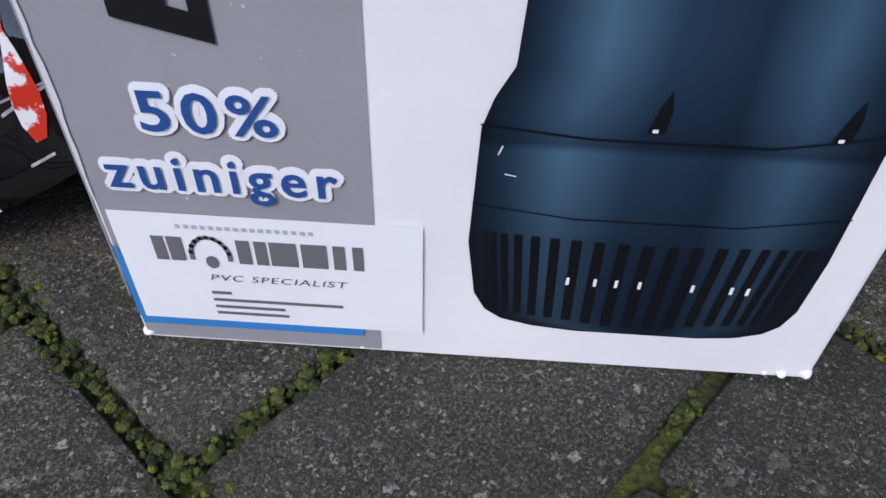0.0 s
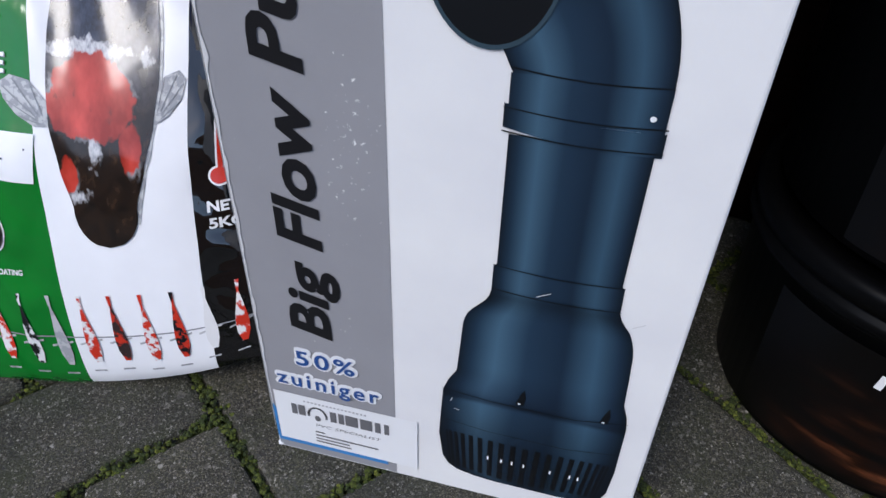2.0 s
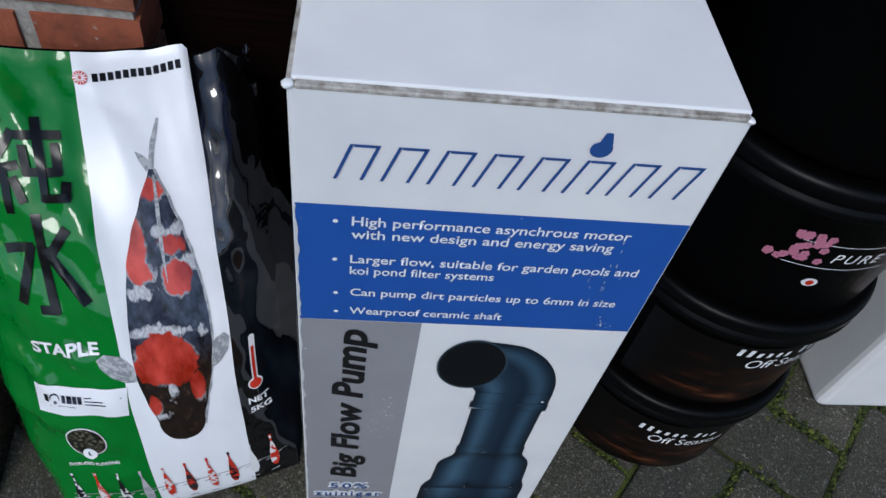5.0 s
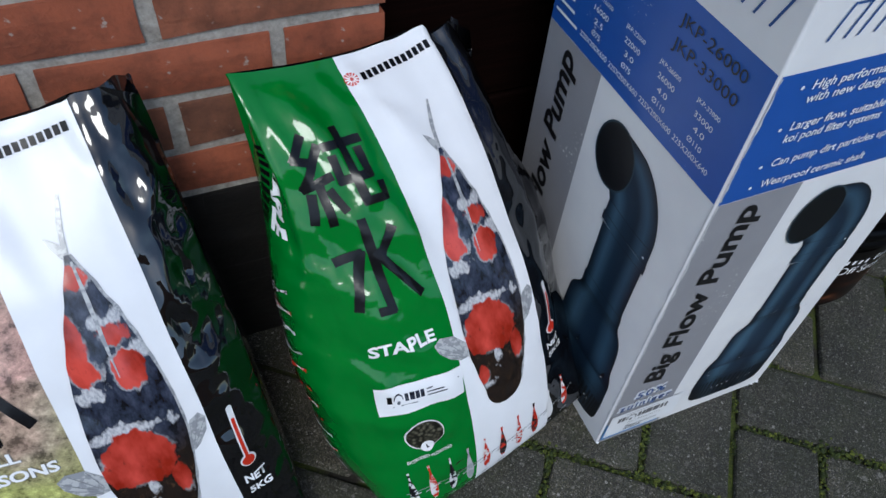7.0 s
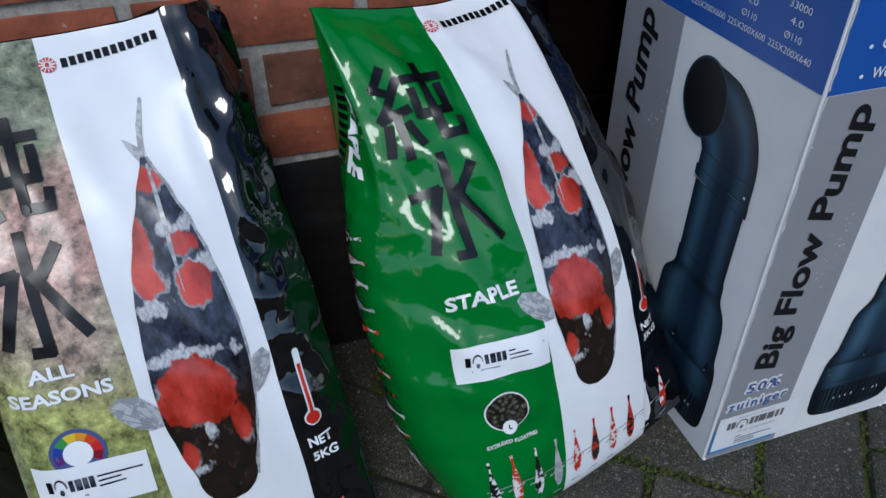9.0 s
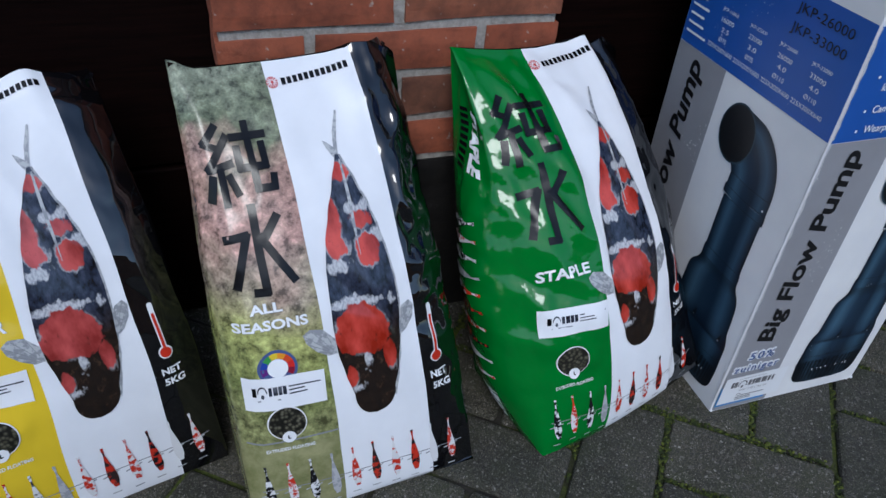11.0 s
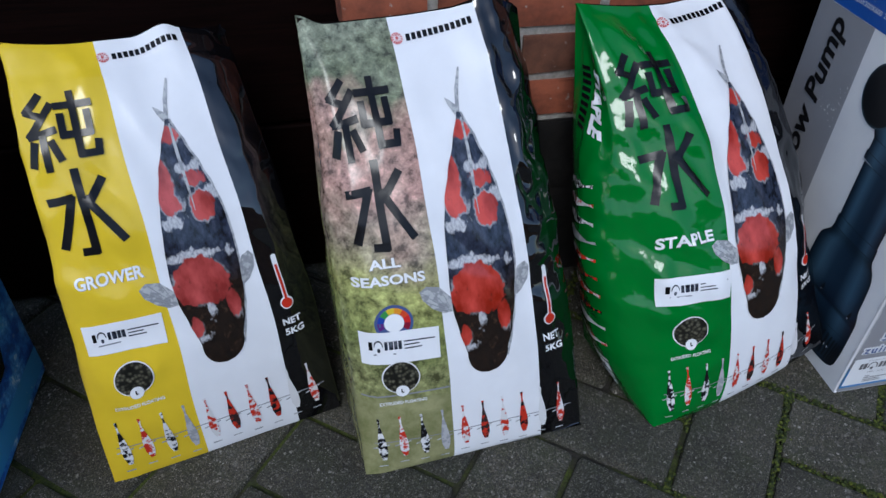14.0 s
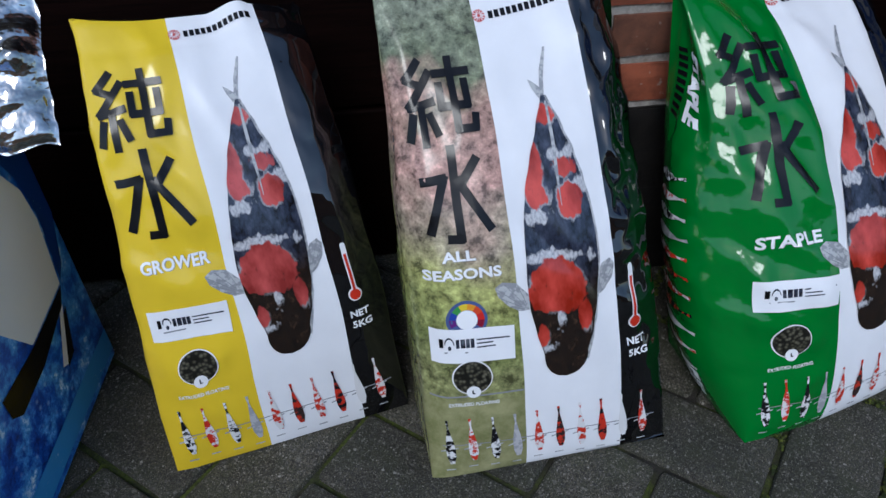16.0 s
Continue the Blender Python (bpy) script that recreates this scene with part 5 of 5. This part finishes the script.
deep_blue = print_mat("deep_blue_print", (0.006, 0.04, 0.22), 0.3)

BX = pose(-1.012, 0.235, 0, 0, 0, -5)
blue_box = tagged(empty("blue_carton", BX), "glossy blue carton with water print standing on the paving", "box")
part("body", box_bm(-0.34, -0.40, 0, 0, 0, 0.362, 0.002), water_ink, blue_box)


def right_face(x, y, lift=0.0):
    return Vector((lift, -x, y))


part("base_stripe", place(grid_bm(lambda u, v: Vector((u, v, 0)), steps(0.002, 0.398, 4), [0.012, 0.03, 0.048]), right_face, 0.0008), light_blue, blue_box, "light blue stripe along the foot")
part("white_shape", place(poly_bm([[(0.034, 0.290), (0.029, 0.249), (0.043, 0.166), (0.129, 0.159), (0.165, 0.215), (0.20, 0.33), (0.06, 0.335)]]), right_face, 0.0008), sticker_mat, blue_box, "white printed field")
part("dark_shape", place(poly_bm([[(0.0, 0.360), (0.06, 0.360), (0.032, 0.300), (0.026, 0.249), (0.039, 0.168), (0.024, 0.180), (0.0, 0.235)]]), right_face, 0.0010), deep_blue, blue_box, "dark blue printed edge")
part("dark_shape", place(poly_bm([[(0.043, 0.164), (0.058, 0.146), (0.128, 0.126), (0.19, 0.122), (0.205, 0.135), (0.205, 0.161), (0.129, 0.157)]]), right_face, 0.0012), print_black, blue_box, "black printed band")
part("dark_shape", place(poly_bm([[(0.052, 0.140), (0.074, 0.088), (0.094, 0.084), (0.082, 0.128)]]), right_face, 0.0012), print_black, blue_box, "black printed band")
part("pale_streak", place(poly_bm([[(0.056, 0.147), (0.068, 0.143), (0.104, 0.094), (0.094, 0.088)]]), right_face, 0.0016), sticker_mat, blue_box)

foil = mat("silver_foil", (0.55, 0.55, 0.55), 0.16, 1.0)
fv = coords(foil)
bump(foil, noise_tex(foil, fv, 38, 3, 0.5), 0.9, 0.006)
colour(foil, ramp(foil, noise_tex(foil, fv, 30, 3), [(0.35, (0.30, 0.30, 0.29)), (0.6, (0.72, 0.72, 0.70))]))


def packet_bm(w, h, d, seed):
    """A crumpled pillow packet: two sheets that meet at flat seals."""
    def sheet(sign):
        def fn(u, v):
            belly = (math.sin(math.pi * u) * math.sin(math.pi * v)) ** 0.55 * d
            n = noise.noise(Vector((u * 5 + seed, v * 6, sign))) * 0.010 + noise.noise(Vector((u * 13, v * 15 + seed, sign))) * 0.004
            edge = min(u, 1 - u, v, 1 - v)
            k = min(1, edge * 9)
            wob = 0.006 * noise.noise(Vector((u * 7, v * 7, seed)))
            return Vector(((u - 0.5) * w + wob, sign * (belly + n * k) + 0.01 * noise.noise(Vector((u * 3, v * 3, seed + 5))), v * h + wob))
        return fn
    bm = grid_bm(sheet(1), steps(0, 1, 36), steps(0, 1, 36))
    grid_bm(sheet(-1), steps(0, 1, 36), steps(0, 1, 36), bm)
    bmesh.ops.remove_doubles(bm, verts=bm.verts[:], dist=0.0004)
    return bm


packet = tagged(part("foil_packet", packet_bm(0.19, 0.15, 0.025, 4.0), foil, None, "", True), "crumpled silver foil packet lying on the blue carton", "packet")
packet.matrix_world = pose(-1.032, 0.150, 0.3635, -38, 0, 6)

# ---------------------------------------------------------------- white carton beside the tubs
white_box = tagged(empty("white_carton", pose(0.689, 0.161, 0, 0, 0, 0.5)), "white carton with an orange printed shape on the paving", "box")
part("body", box_bm(0, 0, 0, 0.30, 0.16, 0.30, 0.012, 3), carton_mat, white_box)
part("orange_shape", place(poly_bm([[(0.070, 0.074), (0.105, 0.062), (0.150, 0.052), (0.205, 0.078), (0.190, 0.135), (0.140, 0.155), (0.095, 0.125)]]), lambda x, y, l: Vector((x, -l, y)), 0.0008), print_orange, white_box, "orange printed patch")

# ---------------------------------------------------------------- moss in the joints
moss_mat = mat("moss", (0.06, 0.09, 0.012), 0.95)
mo = coords(moss_mat)
mi = node(moss_mat, "NewGeometry").outputs["Random Per Island"]
colour(moss_mat, blend(moss_mat, 1.0, ramp(moss_mat, mi, [(0.0, (0.016, 0.028, 0.005)), (0.5, (0.055, 0.078, 0.009)), (0.85, (0.105, 0.130, 0.014)), (1.0, (0.18, 0.205, 0.025))]), ramp(moss_mat, noise_tex(moss_mat, mo, 600, 4), [(0.3, (0.35, 0.35, 0.3)), (0.7, (1.3, 1.3, 1.2))]), "MULTIPLY"))
bump(moss_mat, noise_tex(moss_mat, mo, 1500, 4), 1.0, 0.002)


def moss_tufts():
    """Small cushions of moss scattered along the joints, thick in places and missing in others."""
    rng = random.Random(21)
    verts, faces = [], []
    ico = bmesh.new()
    bmesh.ops.create_icosphere(ico, subdivisions=1, radius=1.0)
    ico.verts.index_update()
    iv = [v.co.copy() for v in ico.verts]
    fs = [[v.index for v in f.verts] for f in ico.faces]
    ico.free()
    for i, j, lx, ly in paver_cells(-24, 24):
        ends = (((i - lx / 2, j - ly / 2), (i + lx / 2, j - ly / 2)), ((i - lx / 2, j - ly / 2), (i - lx / 2, j + ly / 2)))
        for (a0, b0), (a1, b1) in ends:
            x0, y0 = pave_xy(a0, b0)
            x1, y1 = pave_xy(a1, b1)
            if not (-1.15 < x0 < 1.2 and -0.55 < y0 < 0.4):
                continue
            ln = math.hypot(x1 - x0, y1 - y0)
            n = int(ln / 0.00052)
            for k in range(n):
                t = rng.random()
                x, y = x0 + (x1 - x0) * t, y0 + (y1 - y0) * t
                thick = noise.noise(Vector((x * 7, y * 7, 3.3))) + 0.35 * noise.noise(Vector((x * 30, y * 30, 1.0)))
                thick += 0.28 if x > -0.3 else -0.42
                if thick < 0.02:
                    continue
                r = 0.0007 + 0.0028 * rng.random() ** 1.5 * min(1.3, 0.5 + thick)
                sp = 0.0018 + 0.0062 * max(0, min(1, thick))
                x += rng.gauss(0, sp)
                y += rng.gauss(0, sp)
                z = -0.006 + rng.random() * 0.006 * min(1.2, 0.45 + thick)
                o = len(verts)
                rot = rng.random() * 6.28
                c, s = math.cos(rot), math.sin(rot)
                for v in iv:
                    q = r * (0.75 + 0.5 * rng.random())
                    verts.append((x + q * (v.x * c - v.y * s), y + q * (v.x * s + v.y * c), z + q * v.z * 0.8))
                faces.extend([[o + a for a in f] for f in fs])
    me = bpy.data.meshes.new("moss")
    me.from_pydata(verts, [], faces)
    me.materials.append(moss_mat)
    return new("moss", me)


tagged(moss_tufts(), "green moss growing in the paving joints", "moss", kind="stuff")

# ---------------------------------------------------------------- the other side of the yard, behind the camera
# Colour brightened to stand in for sunlight that never reaches this side.
yard_mat = mat("sun_toned_far_brick", (0.16, 0.085, 0.05), 0.9)
colour(yard_mat, ramp(yard_mat, noise_tex(yard_mat, coords(yard_mat), 3, 6), [(0.3, (0.26, 0.12, 0.06)), (0.7, (0.46, 0.24, 0.13))]))
# Out of view; implied by brown reflections, its height set for the film reflections.
tagged(part("wall_opposite", box_bm(-9, -6.3, -0.02, 9, -6.0, 2.0), yard_mat), "plain brown brick wall across the yard", "wall", kind="structure")

# ---------------------------------------------------------------- pieces of the setting
far = bmesh.new()
PSEED = [[], []]
for s in range(5):
    for kind, (lx, ly) in enumerate(((1, 2), (2, 1))):
        bm = paver_bm(lx * PAVE_UNIT - 0.007, ly * PAVE_UNIT - 0.007, s + 10 * kind)
        me = bpy.data.meshes.new("paver")
        bm.normal_update()
        bm.to_mesh(me)
        bm.free()
        me.materials.append(paver_mat)
        PSEED[kind].append(me)
rp = random.Random(5)
for i, j, lx, ly in paver_cells(-46, 46):
    x, y = pave_xy(i, j)
    if y > DOOR_Y + 0.15 or y < -3.0 or abs(x) > 3.2:
        continue
    kind = 0 if lx == 1 else 1
    m = pose(x, y, -0.0005 - rp.random() * 0.0015, rp.uniform(-0.35, 0.35), rp.uniform(-0.35, 0.35), math.degrees(PAVE_ANGLE) + rp.uniform(-0.7, 0.7))
    if -1.35 < x < 1.3 and y > -0.8:
        ob = new("paver", rp.choice(PSEED[kind]))
        ob.parent = paving
        ob.matrix_world = m
    else:
        bm2 = paver_bm(lx * PAVE_UNIT - 0.007, ly * PAVE_UNIT - 0.007, 3)
        bm2.transform(m)
        tmp = bpy.data.meshes.new("tmp")
        bm2.to_mesh(tmp)
        bm2.free()
        far.from_mesh(tmp)
        bpy.data.meshes.remove(tmp)
tagged(part("far_pavers", far, paver_mat, paving), kind="stuff")

rb = random.Random(8)
BRICKS = {}
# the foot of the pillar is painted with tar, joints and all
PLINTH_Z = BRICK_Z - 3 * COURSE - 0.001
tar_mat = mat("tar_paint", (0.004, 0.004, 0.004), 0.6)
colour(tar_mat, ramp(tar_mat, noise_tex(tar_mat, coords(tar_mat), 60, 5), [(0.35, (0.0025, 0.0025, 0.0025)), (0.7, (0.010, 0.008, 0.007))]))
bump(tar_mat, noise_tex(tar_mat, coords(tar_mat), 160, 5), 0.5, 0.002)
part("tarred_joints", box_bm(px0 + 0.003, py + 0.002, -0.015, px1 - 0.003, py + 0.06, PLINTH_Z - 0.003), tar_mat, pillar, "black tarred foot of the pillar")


def brick(x0, x1, y, z, depth):
    w = round(x1 - x0, 3)
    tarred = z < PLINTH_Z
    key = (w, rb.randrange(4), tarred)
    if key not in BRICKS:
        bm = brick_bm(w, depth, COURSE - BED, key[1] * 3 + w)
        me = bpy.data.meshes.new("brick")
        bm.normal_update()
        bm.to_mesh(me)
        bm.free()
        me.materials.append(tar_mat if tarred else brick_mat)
        BRICKS[key] = me
    ob = new("brick", BRICKS[key])
    ob.parent = pillar
    ob.matrix_world = pose((x0 + x1) / 2, y + depth / 2 + rb.uniform(-0.0015, 0.0015), z + COURSE / 2, 0, 0, rb.uniform(-0.3, 0.3))


mid = (px0 + px1) / 2
half = (px1 - px0) / 2
for k in range(-8, 30):
    z = BRICK_Z + k * COURSE
    if z < -0.05 or z > 2.5:
        continue
    if k % 2 == 0:
        brick(px0, mid - BED / 2, py, z, 0.1)
        brick(mid + BED / 2, px1, py, z, 0.1)
    else:
        brick(px0, px0 + half / 2 - BED / 2, py, z, 0.1)
        brick(px0 + half / 2 + BED / 2, px1 - half / 2 - BED / 2, py, z, 0.1)
        brick(px1 - half / 2 + BED / 2, px1, py, z, 0.1)
